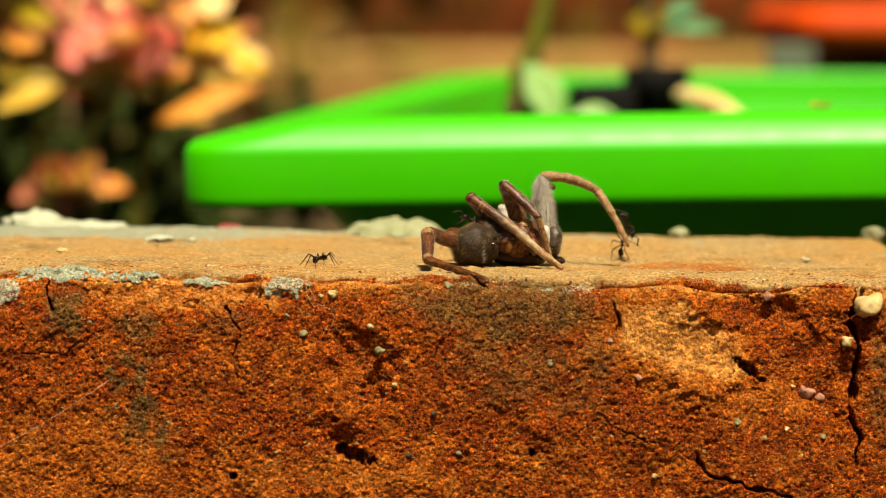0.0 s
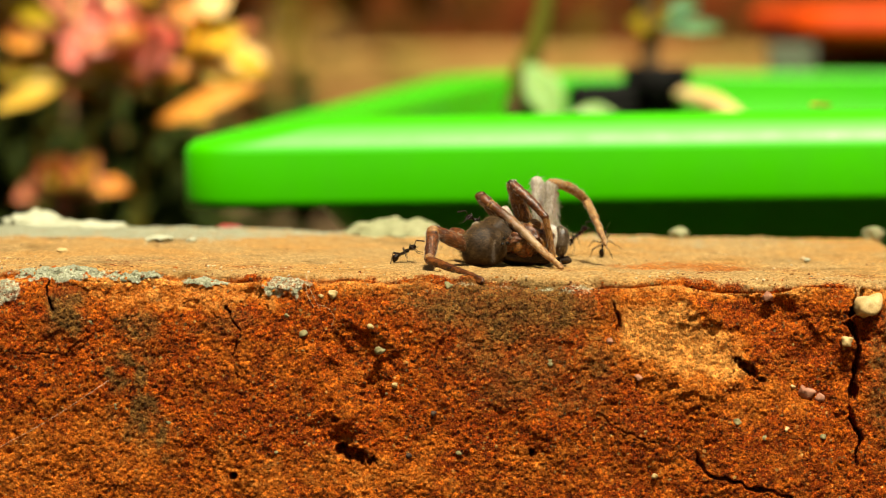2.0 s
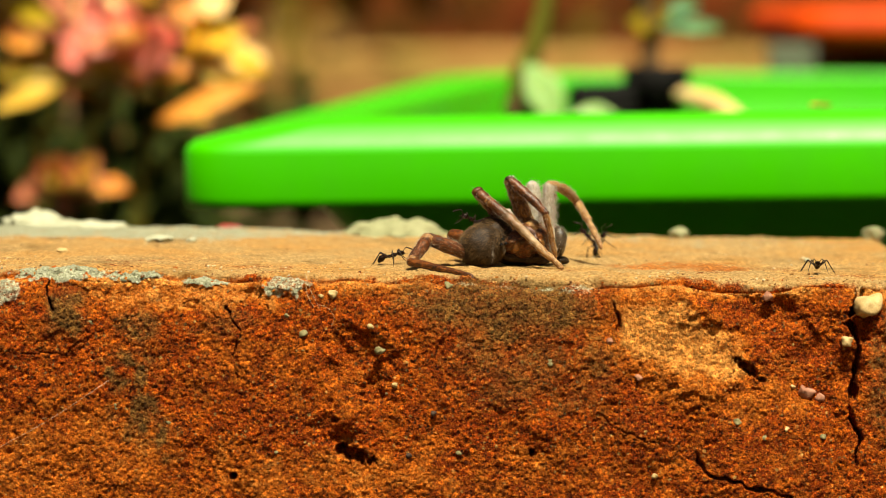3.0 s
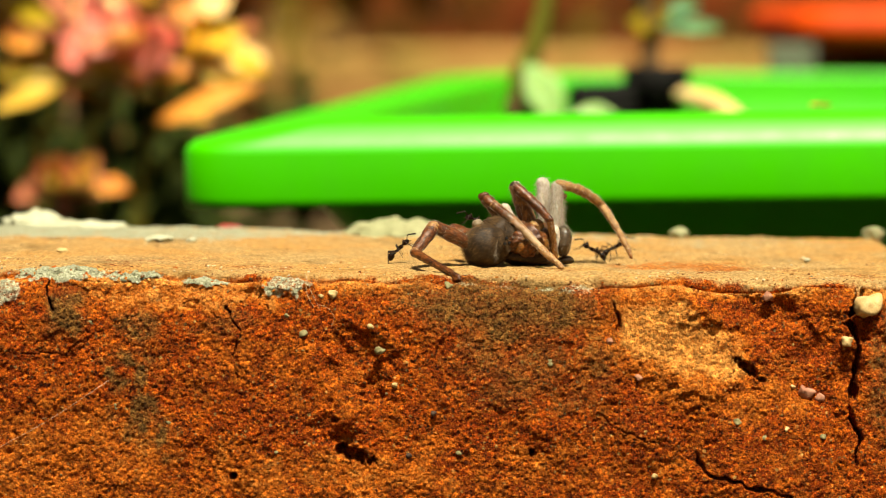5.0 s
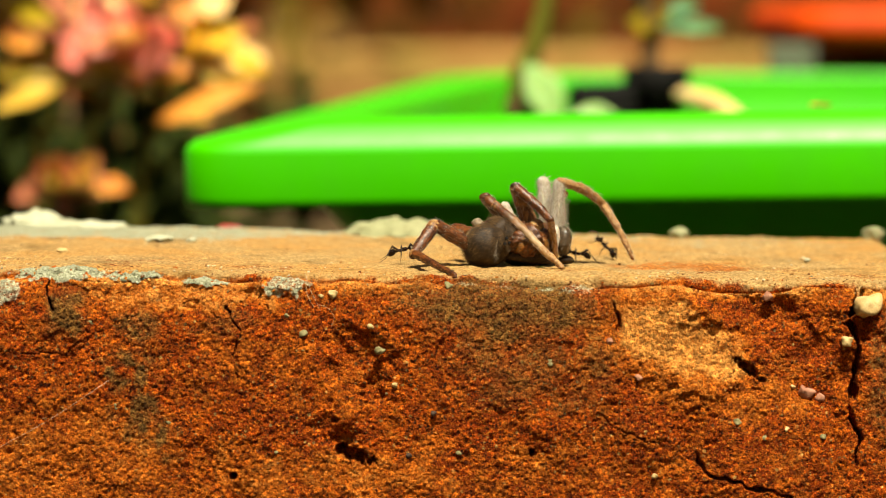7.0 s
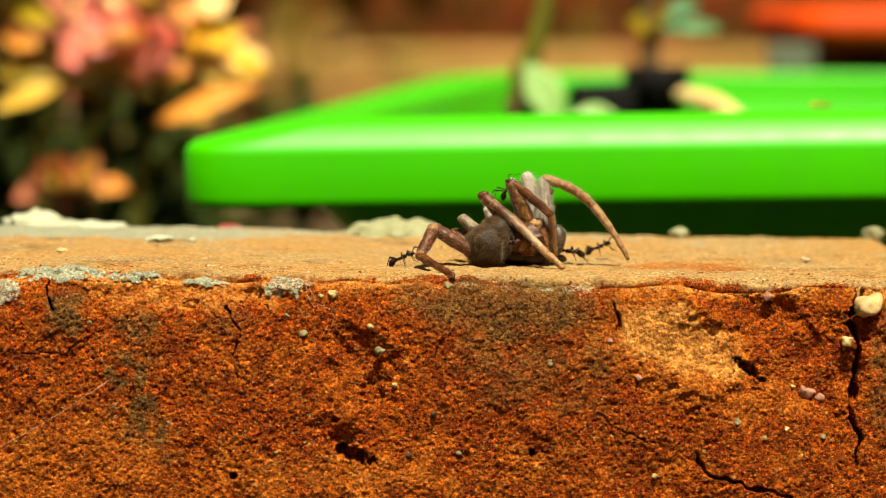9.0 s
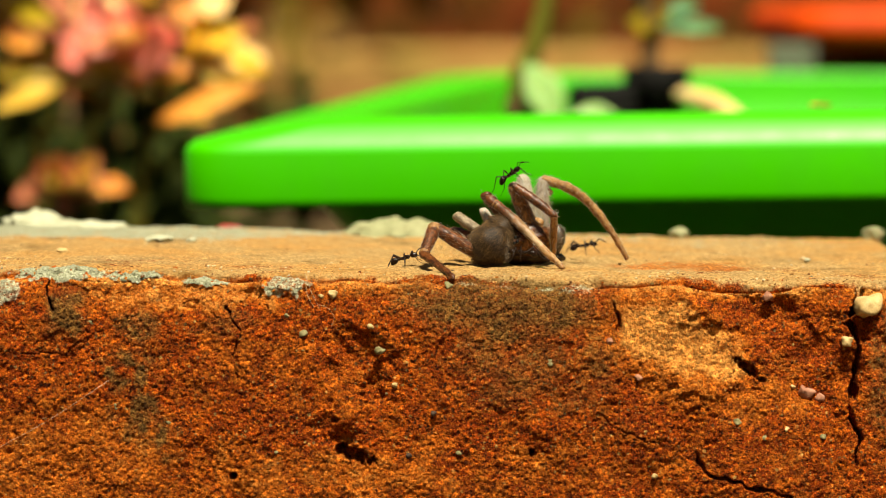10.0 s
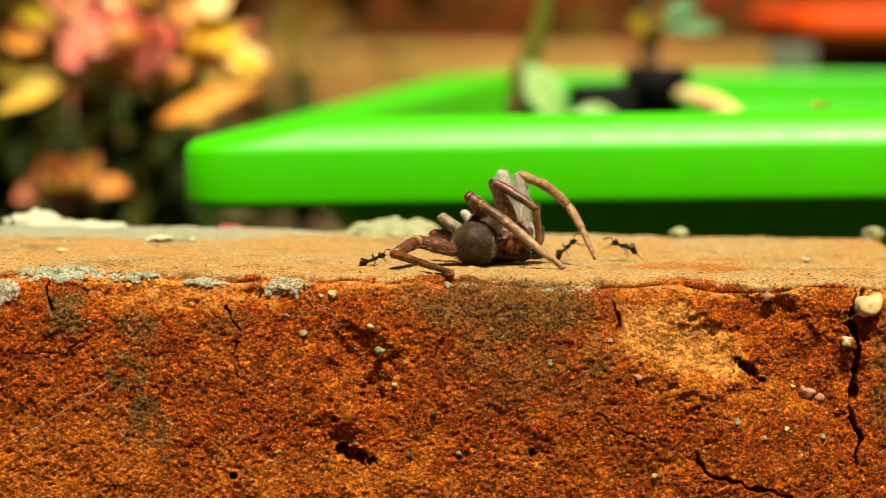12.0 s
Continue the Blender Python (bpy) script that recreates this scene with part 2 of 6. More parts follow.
def leaf_bm(length, width, thick=0.0012, curl=0.2, droop=0.15, wave=0.0, tipped=0.5):
    """A fleshy leaf along +x from its base, with thickness, a rounded tip and a curled blade."""
    bm = bmesh.new()
    nu, nv = 12, 6
    grid = {}
    for side in (1, -1):
        for i in range(nu + 1):
            u = i / nu
            w = width * 0.5 * (math.sin(math.pi * min(1, u ** (0.5 + tipped * 0.5) * 0.97 + 0.02)) ** 0.75) * (0.45 + 0.55 * min(1, u * 2.2))
            for j in range(nv + 1):
                v = j / nv * 2 - 1
                th = thick * (1 - v * v) * (0.3 + 0.7 * math.sin(math.pi * min(1, u * 0.95 + 0.05)))
                z = curl * width * v * v * 0.5 - droop * length * u * u + wave * math.sin(7 * u + 3 * v) + side * th * 0.5
                grid[side, i, j] = bm.verts.new((u * length, v * w, z))
    for i in range(nu):
        for j in range(nv):
            bm.faces.new((grid[1, i, j], grid[1, i + 1, j], grid[1, i + 1, j + 1], grid[1, i, j + 1]))
            bm.faces.new((grid[-1, i, j + 1], grid[-1, i + 1, j + 1], grid[-1, i + 1, j], grid[-1, i, j]))
    bmesh.ops.remove_doubles(bm, verts=bm.verts, dist=1e-6)
    bmesh.ops.holes_fill(bm, edges=bm.edges)
    return bm


def box_bm(size, centre=(0, 0, 0), bevel=0.0, rough=0.0, scale=10.0, seed=0.0, cuts=0, bm=None):
    bm = bm or bmesh.new()
    made = bmesh.ops.create_cube(bm, size=1.0)["verts"]
    for v in made:
        v.co = Vector((v.co.x * size[0], v.co.y * size[1], v.co.z * size[2])) + Vector(centre)
    if cuts:
        bmesh.ops.subdivide_edges(bm, edges=bm.edges, cuts=cuts, use_grid_fill=True)
    if bevel:
        edges = [e for e in bm.edges if e.is_manifold and e.calc_face_angle() > 0.5]
        bmesh.ops.bevel(bm, geom=edges, offset=bevel, segments=2, affect="EDGES", profile=0.6)
    if rough:
        jitter(bm, rough, scale, seed)
    return bm


def toward(a, b):
    """A pose at a whose +x runs to b, with z kept up."""
    d = (Vector(b) - Vector(a)).normalized()
    side = Vector((0, 0, 1)).cross(d)
    side = side.normalized() if side.length > 1e-4 else Vector((0, 1, 0))
    up = d.cross(side)
    m = Matrix((d, side, up)).transposed().to_4x4()
    m.translation = Vector(a)
    return m


# ---------------------------------------------------------------- the brick and its wall
MM = 0.001


def lattice(ix, iy, seed):
    h = (ix * 374761393 + iy * 668265263 + seed * 974634777) & 0x7FFFFFFF
    h = ((h ^ (h >> 13)) * 1274126177) & 0x7FFFFFFF
    return ((h ^ (h >> 16)) & 0xFFFF) / 65535.0


def grain(x, y, size, seed):
    """Smooth noise, -1 to 1, with cells of that size."""
    u, v = x / size, y / size
    iu, iv = np.floor(u).astype(np.int64), np.floor(v).astype(np.int64)
    fu, fv = u - iu, v - iv
    su, sv = fu * fu * (3 - 2 * fu), fv * fv * (3 - 2 * fv)
    a = lattice(iu, iv, seed) * (1 - su) + lattice(iu + 1, iv, seed) * su
    b = lattice(iu, iv + 1, seed) * (1 - su) + lattice(iu + 1, iv + 1, seed) * su
    return (a * (1 - sv) + b * sv) * 2 - 1


def cells(x, y, size, seed):
    """Distance to the nearest of scattered points, 0 to about 1, in cells of that size."""
    u, v = x / size, y / size
    iu, iv = np.floor(u).astype(np.int64), np.floor(v).astype(np.int64)
    best = np.full(x.shape, 9.0)
    for du in (-1, 0, 1):
        for dv in (-1, 0, 1):
            cu, cv = iu + du, iv + dv
            d = (cu + lattice(cu, cv, seed) - u) ** 2 + (cv + lattice(cu, cv, seed + 7) - v) ** 2
            best = np.minimum(best, d)
    return np.sqrt(best)


def oval(x, z, cx, cz, rx, rz, turn=0.0, wobble=0.25, seed=3, soft=0.5):
    """1 inside an uneven oval, falling to 0 outside it."""
    c, s = math.cos(radians(turn)), math.sin(radians(turn))
    dx, dz = (x - cx) * c + (z - cz) * s, -(x - cx) * s + (z - cz) * c
    r = np.sqrt((dx / rx) ** 2 + (dz / rz) ** 2) + wobble * (grain(x, z, min(rx, rz) * 0.6, seed) + 0.5 * grain(x, z, min(rx, rz) * 0.25, seed + 1))
    return np.clip((1.0 + 0.5 * soft - r) / soft, 0, 1)


def crack(x, z, points, width, seed=5):
    """1 on an uneven crack along the points, 0 beside it."""
    d = np.full(x.shape, 99.0)
    wx = x + 0.35 * grain(x, z, 0.9, seed) + 0.5 * grain(x, z, 2.6, seed + 1)
    wz = z + 0.35 * grain(x, z, 0.9, seed + 2)
    for (x0, z0), (x1, z1) in zip(points, points[1:]):
        ex, ez = x1 - x0, z1 - z0
        t = np.clip(((wx - x0) * ex + (wz - z0) * ez) / (ex * ex + ez * ez), 0, 1)
        d = np.minimum(d, np.hypot(wx - x0 - t * ex, wz - z0 - t * ez))
    w = width * (0.75 + 0.5 * grain(x, z, 1.7, seed + 3))
    return np.clip((w * 1.3 - d) / (w * 0.7), 0, 1)


def steps_of(*runs):
    """Places along a line: runs of (from, to, step)."""
    out = []
    for a, b, s in runs:
        k = max(1, round((b - a) / s))
        out += [a + (b - a) * i / k for i in range(k)]
    return np.array(out + [runs[-1][1]])


FACE, TOP = 65.0, 76.0  # height and depth of the worn brick in mm
LEAN = 2.2  # how far the foot of the face stands before its crest


def brick_surface(xs, seed=11):
    """The skin of the worn brick over the places xs (mm along it): down the front, the top and the back. Returns points (m), faces and stains."""
    s = steps_of((0, 33, 1.5), (33, 60, 0.14), (60, 69, 0.12), (69, 80, 0.3), (80, 141, 0.6), (141, 206, 4))
    X, S = np.meshgrid(xs, s)
    Z = S - FACE  # below 0 down the face, above 0 across the top
    face = Z < 0
    top = (Z >= 0) & (Z <= TOP)
    z = np.where(face, Z, np.where(top, 0.0, TOP - Z))
    y = np.where(face, 0.0, np.where(top, Z, TOP))
    # worn front and back edges
    r = 2.0 + 0.9 * grain(X, X * 0, 9.0, seed) + 0.6 * grain(X, X * 0 + 3, 3.0, seed + 1)
    k = np.clip(1 - np.abs(Z) / r, 0, 1) ** 2 * r * 0.42
    y, z = y + k, z - k
    k = np.clip(1 - np.abs(Z - TOP) / 6.0, 0, 1) ** 2 * 2.2
    y, z = y - k, z - k
    # the face leans: broken back towards the top, proud below
    y = y - np.where(face, LEAN * (1 - np.exp(np.minimum(Z, 0) / 3.0)), 0)
    turn = np.clip((Z + r * 0.6) / (r * 1.2), 0, 1) * math.pi / 2  # way of the relief: 0 outwards, a quarter turn upwards
    back = np.clip((Z - TOP + 3) / 6, 0, 1)
    band = 3.2 + 1.6 * grain(X, X * 0 + 9, 6.0, seed + 2)
    f = np.clip(1 - Z / band, 0, 1)  # how broken the surface is: all over the face, fading over the top
    w = 1 - f
    # rounded grains of sand and clay, crumbs and pits
    def beads(size, k, fill=0.7):
        ux, us = X + 0.3 * size * grain(X, S, size * 0.8, k + 40), S + 0.3 * size * grain(X, S, size * 0.8, k + 41)
        return np.sqrt(np.clip(1 - (cells(ux, us, size, k) / fill) ** 2, 0, 1)) * (0.55 + 0.45 * grain(X, S, size * 2.2, k + 42))

    n = 0.34 * grain(X, S, 14, seed) + 0.28 * grain(X, S, 6.5, seed + 1) + 0.17 * grain(X, S, 3.1, seed + 2)
    n += 0.08 * grain(X, S, 1.6, seed + 3) + 0.06 * grain(X, S, 0.8, seed + 4) + 0.09 * grain(X, S, 0.38, seed + 5)
    coarse = np.clip(0.45 + 0.8 * grain(X, S, 5.0, seed + 12), 0, 1)
    g1 = beads(0.62, seed + 8)
    g2 = beads(1.25, seed + 9)
    g3 = beads(0.4, seed + 14, 0.65)
    pit = np.clip(0.36 - cells(X, S, 1.7, seed + 6), 0, 1) * np.clip(grain(X, S, 3.0, seed + 7) * 3 - 1.3, 0, 1)
    rel = n + (0.09 + 0.13 * coarse) * g1 + 0.14 * g2 * coarse + (0.14 + 0.06 * coarse) * g3 - 0.6 * pit - 0.2
    # hollows, holes and cracks of the face
    pale = np.maximum(oval(X, Z, 27.0, -6.8, 6.8, 4.2, -28, 0.3, 31, 0.8), oval(X, Z, 32.0, -9.2, 5.6, 3.4, -10, 0.3, 33, 0.8))
    smooth = 1 - 0.5 * pale
    broken = np.clip(0.8 + 0.9 * grain(X, S, 1.8, seed + 76), 0, 1)
    cut = 0.75 * pale - 0.5 * oval(X, Z, 30.0, -11.5, 7.0, 2.0, -12, 0.3, 34)
    cut += 1.7 * oval(X, Z, 43.0, -7.4, 9.0, 6.0, -10, 0.4, 35, 1.5)
    cut += 1.0 * oval(X, Z, 37.5, -3.4, 5.6, 2.8, -15, 0.4, 36, 0.7)
    cut += 0.8 * crack(X, Z, [(21.0, -0.5), (20.8, -3.0), (21.6, -6.0)], 0.3, 77)
    cut += 1.2 * oval(X, Z, -10.2, -11.6, 3.3, 4.0, 12, 0.4, 37, 1.3)
    cut += 0.7 * oval(X, Z, -8.6, -14.0, 1.2, 1.4, 0, 0.5, 79, 0.8)
    cut += 0.3 * oval(X, Z, -12.0, -9.5, 4.4, 3.4, 0, 0.5, 38, 1.6)
    cut += 2.8 * oval(X, Z, -11.4, -22.2, 2.2, 0.8, -18, 0.5, 39)
    cut += 0.7 * oval(X, Z, -12.6, -20.6, 1.6, 1.2, -20, 0.5, 78, 1.0)
    cut += 0.4 * oval(X, Z, -12.6, -20.0, 3.0, 1.5, -20, 0.5, 40, 1.0)
    cut += 2.6 * oval(X, Z, 38.0, -11.0, 1.8, 0.5, -40, 0.4, 41)
    cut += 2.0 * oval(X, Z, -26.0, -25.1, 0.4, 0.4, 0, 0.2, 42)
    cut += 2.0 * oval(X, Z, 11.0, -21.6, 0.32, 0.42, 0, 0.2, 43)
    cut += 0.45 * oval(X, Z, 24.0, -0.4, 4.0, 1.2, -6, 0.4, 44)
    cut += 0.5 * oval(X, Z, -32.0, -1.8, 11.0, 2.4, 3, 0.4, 45)
    cut += 1.0 * oval(X, Z, -6.0, 0.8, 2.6, 1.6, 0, 0.45, 71)
    cut += 0.7 * oval(X, Z, 55.0, -2.0, 3.4, 2.2, 0, 0.4, 72)
    cut += 1.4 * np.clip(broken + 0.25, 0, 1) * crack(X, Z, [(31.3, -21.8), (32.7, -23.9), (36.2, -24.9), (38.3, -25.6), (43.2, -26.5)], 0.24, 51)
    cut += 5.0 * crack(X, Z, [(51.9, 0.6), (51.1, -4.9), (51.5, -9.1), (50.8, -13.3), (51.1, -16.8), (51.9, -19.3), (51.3, -22.2)], 0.42, 53)
    cut += 1.6 * oval(X, Z, 51.4, -5.0, 1.2, 2.2, 10, 0.4, 46)
    cut += 1.1 * broken * crack(X, Z, [(-26.8, -3.9), (-25.2, -7.0), (-25.5, -10.5), (-25.2, -12.6)], 0.13, 55)
    cut += 0.8 * broken * crack(X, Z, [(-22.4, -0.6), (-24.1, -7.0)], 0.16, 57)
    cut += 1.8 * crack(X, Z, [(-48.9, -1.0), (-49.2, -3.2), (-48.6, -5.0)], 0.2, 59)
    cut += 0.3 * crack(X, Z, [(-58.0, -9.6), (-47.0, -10.4), (-40.0, -6.0)], 0.1, 61)
    cut += 0.3 * crack(X, Z, [(19.0, -16.5), (21.4, -18.0), (23.6, -19.4), (27.0, -20.4)], 0.12, 65)
    cut -= 0.35 * oval(X, Z, -46.5, -5.0, 2.6, 3.6, 10, 0.3, 47)
    cut -= 0.25 * oval(X, Z, -36.0, -6.6, 4.5, 3.0, -10, 0.3, 48)
    cut -= 0.4 * oval(X, Z, -20.0, -0.9, 3.2, 1.6, 5, 0.3, 49)
    rim = np.clip(1 - Z / 22.0, 0, 1)  # the top is grittier towards its worn front edge
    top_rel = 0.14 * grain(X, S, 9, seed + 22) + 0.12 * grain(X, S, 3, seed + 23) + 0.12 * grain(X, S, 1.3, seed + 24) + 0.1 * grain(X, S, 0.6, seed + 25)
    top_rel += np.clip(1 - Z / 6.0, 0, 1) * (0.3 * grain(X, S, 1.7, seed + 27) + 0.2 * grain(X, S, 0.7, seed + 28))
    top_rel += (0.06 + 0.16 * rim) * g1 * coarse + (0.05 + 0.14 * rim) * g2 * coarse + 0.1 * rim * g3
    top_rel += 1.2 * grain(X, X * 0, 17, seed + 26) * back + oval(X, Z, 31.0, 19.0, 6.5, 5.0, 0, 0.4, 73, 0.8) * (0.2 + 0.35 * np.abs(grain(X, S, 1.4, seed + 75)))
    lich = 0.0 * X
    for cx, cs, rx, rs, k in ((-47.0, 0.6, 6.0, 1.5, 0.85), (-38.5, -0.2, 3.4, 1.0, 0.85), (-29.5, -0.7, 3.2, 0.9, 0.8), (-19.5, -1.0, 3.2, 1.6, 0.6), (17.0, -0.8, 2.2, 1.4, 0.43), (3.0, -0.5, 2.0, 0.8, 0.38), (8.0, -0.4, 1.4, 0.8, 0.43), (13.0, -0.5, 1.2, 0.7, 0.43), (-54.0, -2.4, 2.0, 1.8, 0.6), (-57.5, -0.6, 2.0, 3.0, 0.7)):
        lich = np.maximum(lich, k * oval(X, Z, cx, cs, rx, rs, 0, 0.4, 91))
    lich = np.maximum(lich, (0.52 - 0.003 * X) * np.clip((Z - 38 + 12 * grain(X, S, 12, seed + 42) + 5 * grain(X, S, 4, seed + 48)) / 26, 0, 1))
    lift = np.clip(1 - np.abs(Z) / 3.0, 0, 1)
    h = f * ((rel - 0.1) * smooth * (1 - 0.1 * lift) - cut * (1 - 0.5 * np.clip(Z / 3, 0, 1))) + w * top_rel
    h = np.clip(h + 0.45 * lich * (0.5 + g2), -6, 2)
    y = y - np.cos(turn) * h
    z = z + np.sin(turn) * h
    # sideways shifts loosen the grid
    xo = X + 0.1 * grain(X, S, 0.7, seed + 30) * f
    # stains: pale dust, olive soiling, lichen
    onto = np.clip((Z + 1.5 + 1.5 * grain(X, S, 6.0, seed + 46) + 1.0 * grain(X, S, 1.5, seed + 47)) / 2.8, 0, 1)
    dust = np.maximum(pale * 0.1, onto * (0.82 + 0.16 * grain(X, S, 20, seed + 40) + 0.16 * grain(X, S, 7, seed + 43)))
    dust = np.maximum(dust, 0.5 * oval(X, Z, -30.0, -2.4, 13, 1.6, 3, 0.35, 81, 1.1))
    bare = np.clip(2.2 * grain(X, S, 5.0, seed + 60) + 1.2 * grain(X, S, 1.8, seed + 61) - 0.25, 0, 1) * np.clip(1 - Z / 20.0, 0, 1) * np.clip((Z - 3) / 5, 0, 1)
    dust = dust * (1 - 0.55 * bare)
    olive = 0.8 * oval(X, Z, 8.0, -3.4, 13.5, 6.0, -4, 0.3, 83, 1.0)
    olive = np.maximum(olive, 0.6 * oval(X, Z, 10.0, -11.5, 13.0, 6.5, 0, 0.4, 84, 1.1))
    olive = np.maximum(olive, 0.85 * oval(X, Z, -46.5, -5.0, 2.6, 3.6, 10, 0.3, 47, 1.1))
    olive = np.maximum(olive, 0.7 * oval(X, Z, -37.5, -6.6, 3.2, 2.4, -10, 0.35, 48, 1.1))
    olive = np.maximum(olive, 0.95 * oval(X, Z, -37.5, -16.0, 3.0, 8.0, 14, 0.6, 85, 1.1) * (0.75 + 0.5 * grain(X, S, 1.2, 86)))
    olive = np.maximum(olive, 0.5 * oval(X, Z, -27.0, -6.0, 5.0, 2.0, 10, 0.4, 86, 1.1))
    olive = np.maximum(olive, 0.3 * oval(X, Z, 24.0, -18.0, 9.0, 3.0, -8, 0.45, 87, 1.1))
    olive = np.maximum(olive, 0.6 * oval(X, Z, 55.5, -10.0, 3.2, 12.0, 0, 0.4, 88, 1.1))
    olive = np.maximum(olive, 0.06 + 0.3 * grain(X, S, 5.0, seed + 41)) * np.clip(1 - Z / 5.0, 0, 1)
    olive = np.maximum(olive, onto * (0.12 + 0.4 * grain(X, S, 6.0, seed + 44) + 0.2 * grain(X, S, 2.0, seed + 45)))
    pts = np.stack([xo, y, z - 0.0155 * xo], -1).reshape(-1, 3) * MM
    rows, cols = X.shape
    i = (np.arange(rows - 1)[:, None] * cols + np.arange(cols - 1)[None, :]).ravel()
    quads = np.stack([i, i + 1, i + cols + 1, i + cols], -1)
    core = np.maximum(oval(X, Z, 27.4, -6.6, 7.2, 5.0, -24, 0.25, 31, 0.7), oval(X, Z, 32.0, -9.2, 6.0, 3.8, -10, 0.3, 33, 0.8))
    halo = np.maximum(oval(X, Z, 28.5, -8.0, 10.5, 7.6, -18, 0.3, 35, 1.0), oval(X, Z, 38.0, -14.5, 9.0, 3.6, -6, 0.4, 36, 1.0))
    crest = np.clip(1 - np.abs(Z + 0.9) / 2.4, 0, 1) * np.clip(0.75 + 0.6 * grain(X, S, 7.0, seed + 70), 0, 1) * np.clip(np.abs(X - 8.0) / 7.0 - 0.9, 0, 1)
    powder = np.maximum.reduce([0.95 * crest, 0.42 * oval(X, Z, 31.0, 19.0, 8.0, 7.0, 0, 0.7, 73, 1.2), 0.9 * core, 0.46 * halo, 0.64 * oval(X, Z, -30.0, -2.6, 15, 2.2, 3, 0.4, 82, 1.0), 0.3 * oval(X, Z, -10.0, -14.0, 5.0, 5.0, 0, 0.4, 89, 1.0), 0.42 * oval(X, Z, -46.0, -23.0, 17.0, 8.0, 0, 0.4, 92, 1.1), 0.46 * oval(X, Z, -10.0, -25.0, 26.0, 5.0, 0, 0.5, 93, 1.1), 0.3 * oval(X, Z, 30.0, -23.0, 14.0, 5.0, 0, 0.5, 94, 1.1), 0.34 * oval(X, Z, -24.0, -10.0, 10.0, 6.0, 0, 0.5, 95, 1.1)])
    stain = np.stack([dust, olive * (1 - 0.7 * pale), lich, powder], -1).reshape(-1, 4).clip(0, 1)
    return pts, quads, stain, rows, cols


def build_brick(parent, x0, x1, near0, near1, seed):
    """One worn brick from x0 to x1 (mm), finely broken up between near0 and near1."""
    runs = []
    if near0 > x0:
        runs.append((x0, near0, 2.0))
    runs.append((near0, near1, 0.14))
    if near1 < x1:
        runs.append((near1, x1, 2.0))
    pts, quads, stain, rows, cols = brick_surface(steps_of(*runs), seed)
    ends = [list(range(0, rows * cols, cols)), list(range(cols - 1, rows * cols, cols))[::-1]]
    faces = quads.tolist() + ends
    me = bpy.data.meshes.new("brick")
    me.from_pydata(pts.tolist(), [], faces)
    layer = me.color_attributes.new("stain", "FLOAT_COLOR", "POINT")
    layer.data.foreach_set("color", stain.ravel().astype(np.float32))
    me.materials.append(M_BRICK)
    me.polygons.foreach_set("use_smooth", [True] * len(me.polygons))
    me.update()
    ob = new("brick", me)
    ob.parent = parent
    return ob


wall_front = thing("wall_front", "low garden wall of weathered orange bricks with a crumbling edge", "wall", kind="structure")
brick = build_brick(wall_front, -152.0, 63.0, -60.0, 60.0, 11)
tagged(brick, "crumbling orange clay brick with hollows, cracks and lichen")


def plain_brick_bm(size, seed):
    bm = box_bm(size, (0, 0, 0), 0.003, 0, 1, 0, cuts=2)
    jitter(bm, 0.0015, 60.0, seed)
    return bm


side_brick = mesh_of("brick", plain_brick_bm((0.215, 0.072, 0.063), 4.0), M_BRICK, False)
for bx, bz in ((-0.7195, -0.0245), (-0.4945, -0.0285), (-0.2695, -0.0325), (0.1805, -0.0365), (0.4055, -0.0395), (0.6305, -0.0425), (-0.605, -0.109), (-0.38, -0.109), (-0.155, -0.109), (0.07, -0.109), (0.295, -0.109), (0.52, -0.109)):
    b = new("brick", side_brick)
    b.parent = wall_front
    b.location = (bx, 0.039, bz)
part("mortar", box_bm((1.5, 0.064, 0.148), (-0.04, 0.039, -0.0805), 0.002, 0.001, 40.0, 2.0, cuts=3), M_MORTAR, wall_front, "grey sandy mortar")


def grit(name, x, z, r, material, label, seed, y=0.0, flat=0.8):
    r *= MM
    bm = blob((r, r * 0.8, r * flat), (0, 0, 0), 3, r * 0.45, 1.1 / r, seed)
    jitter(bm, r * 0.12, 4.0 / r, seed)
    ob = part(name, bm, material, brick, label)
    ob.location = (x * MM, (y - LEAN * (1 - math.exp(min(z, 0.0) / 3.0))) * MM, z * MM - 0.0155 * x * MM)
    ob.rotation_euler = (0, random.uniform(-0.6, 0.6), 0)
    return ob


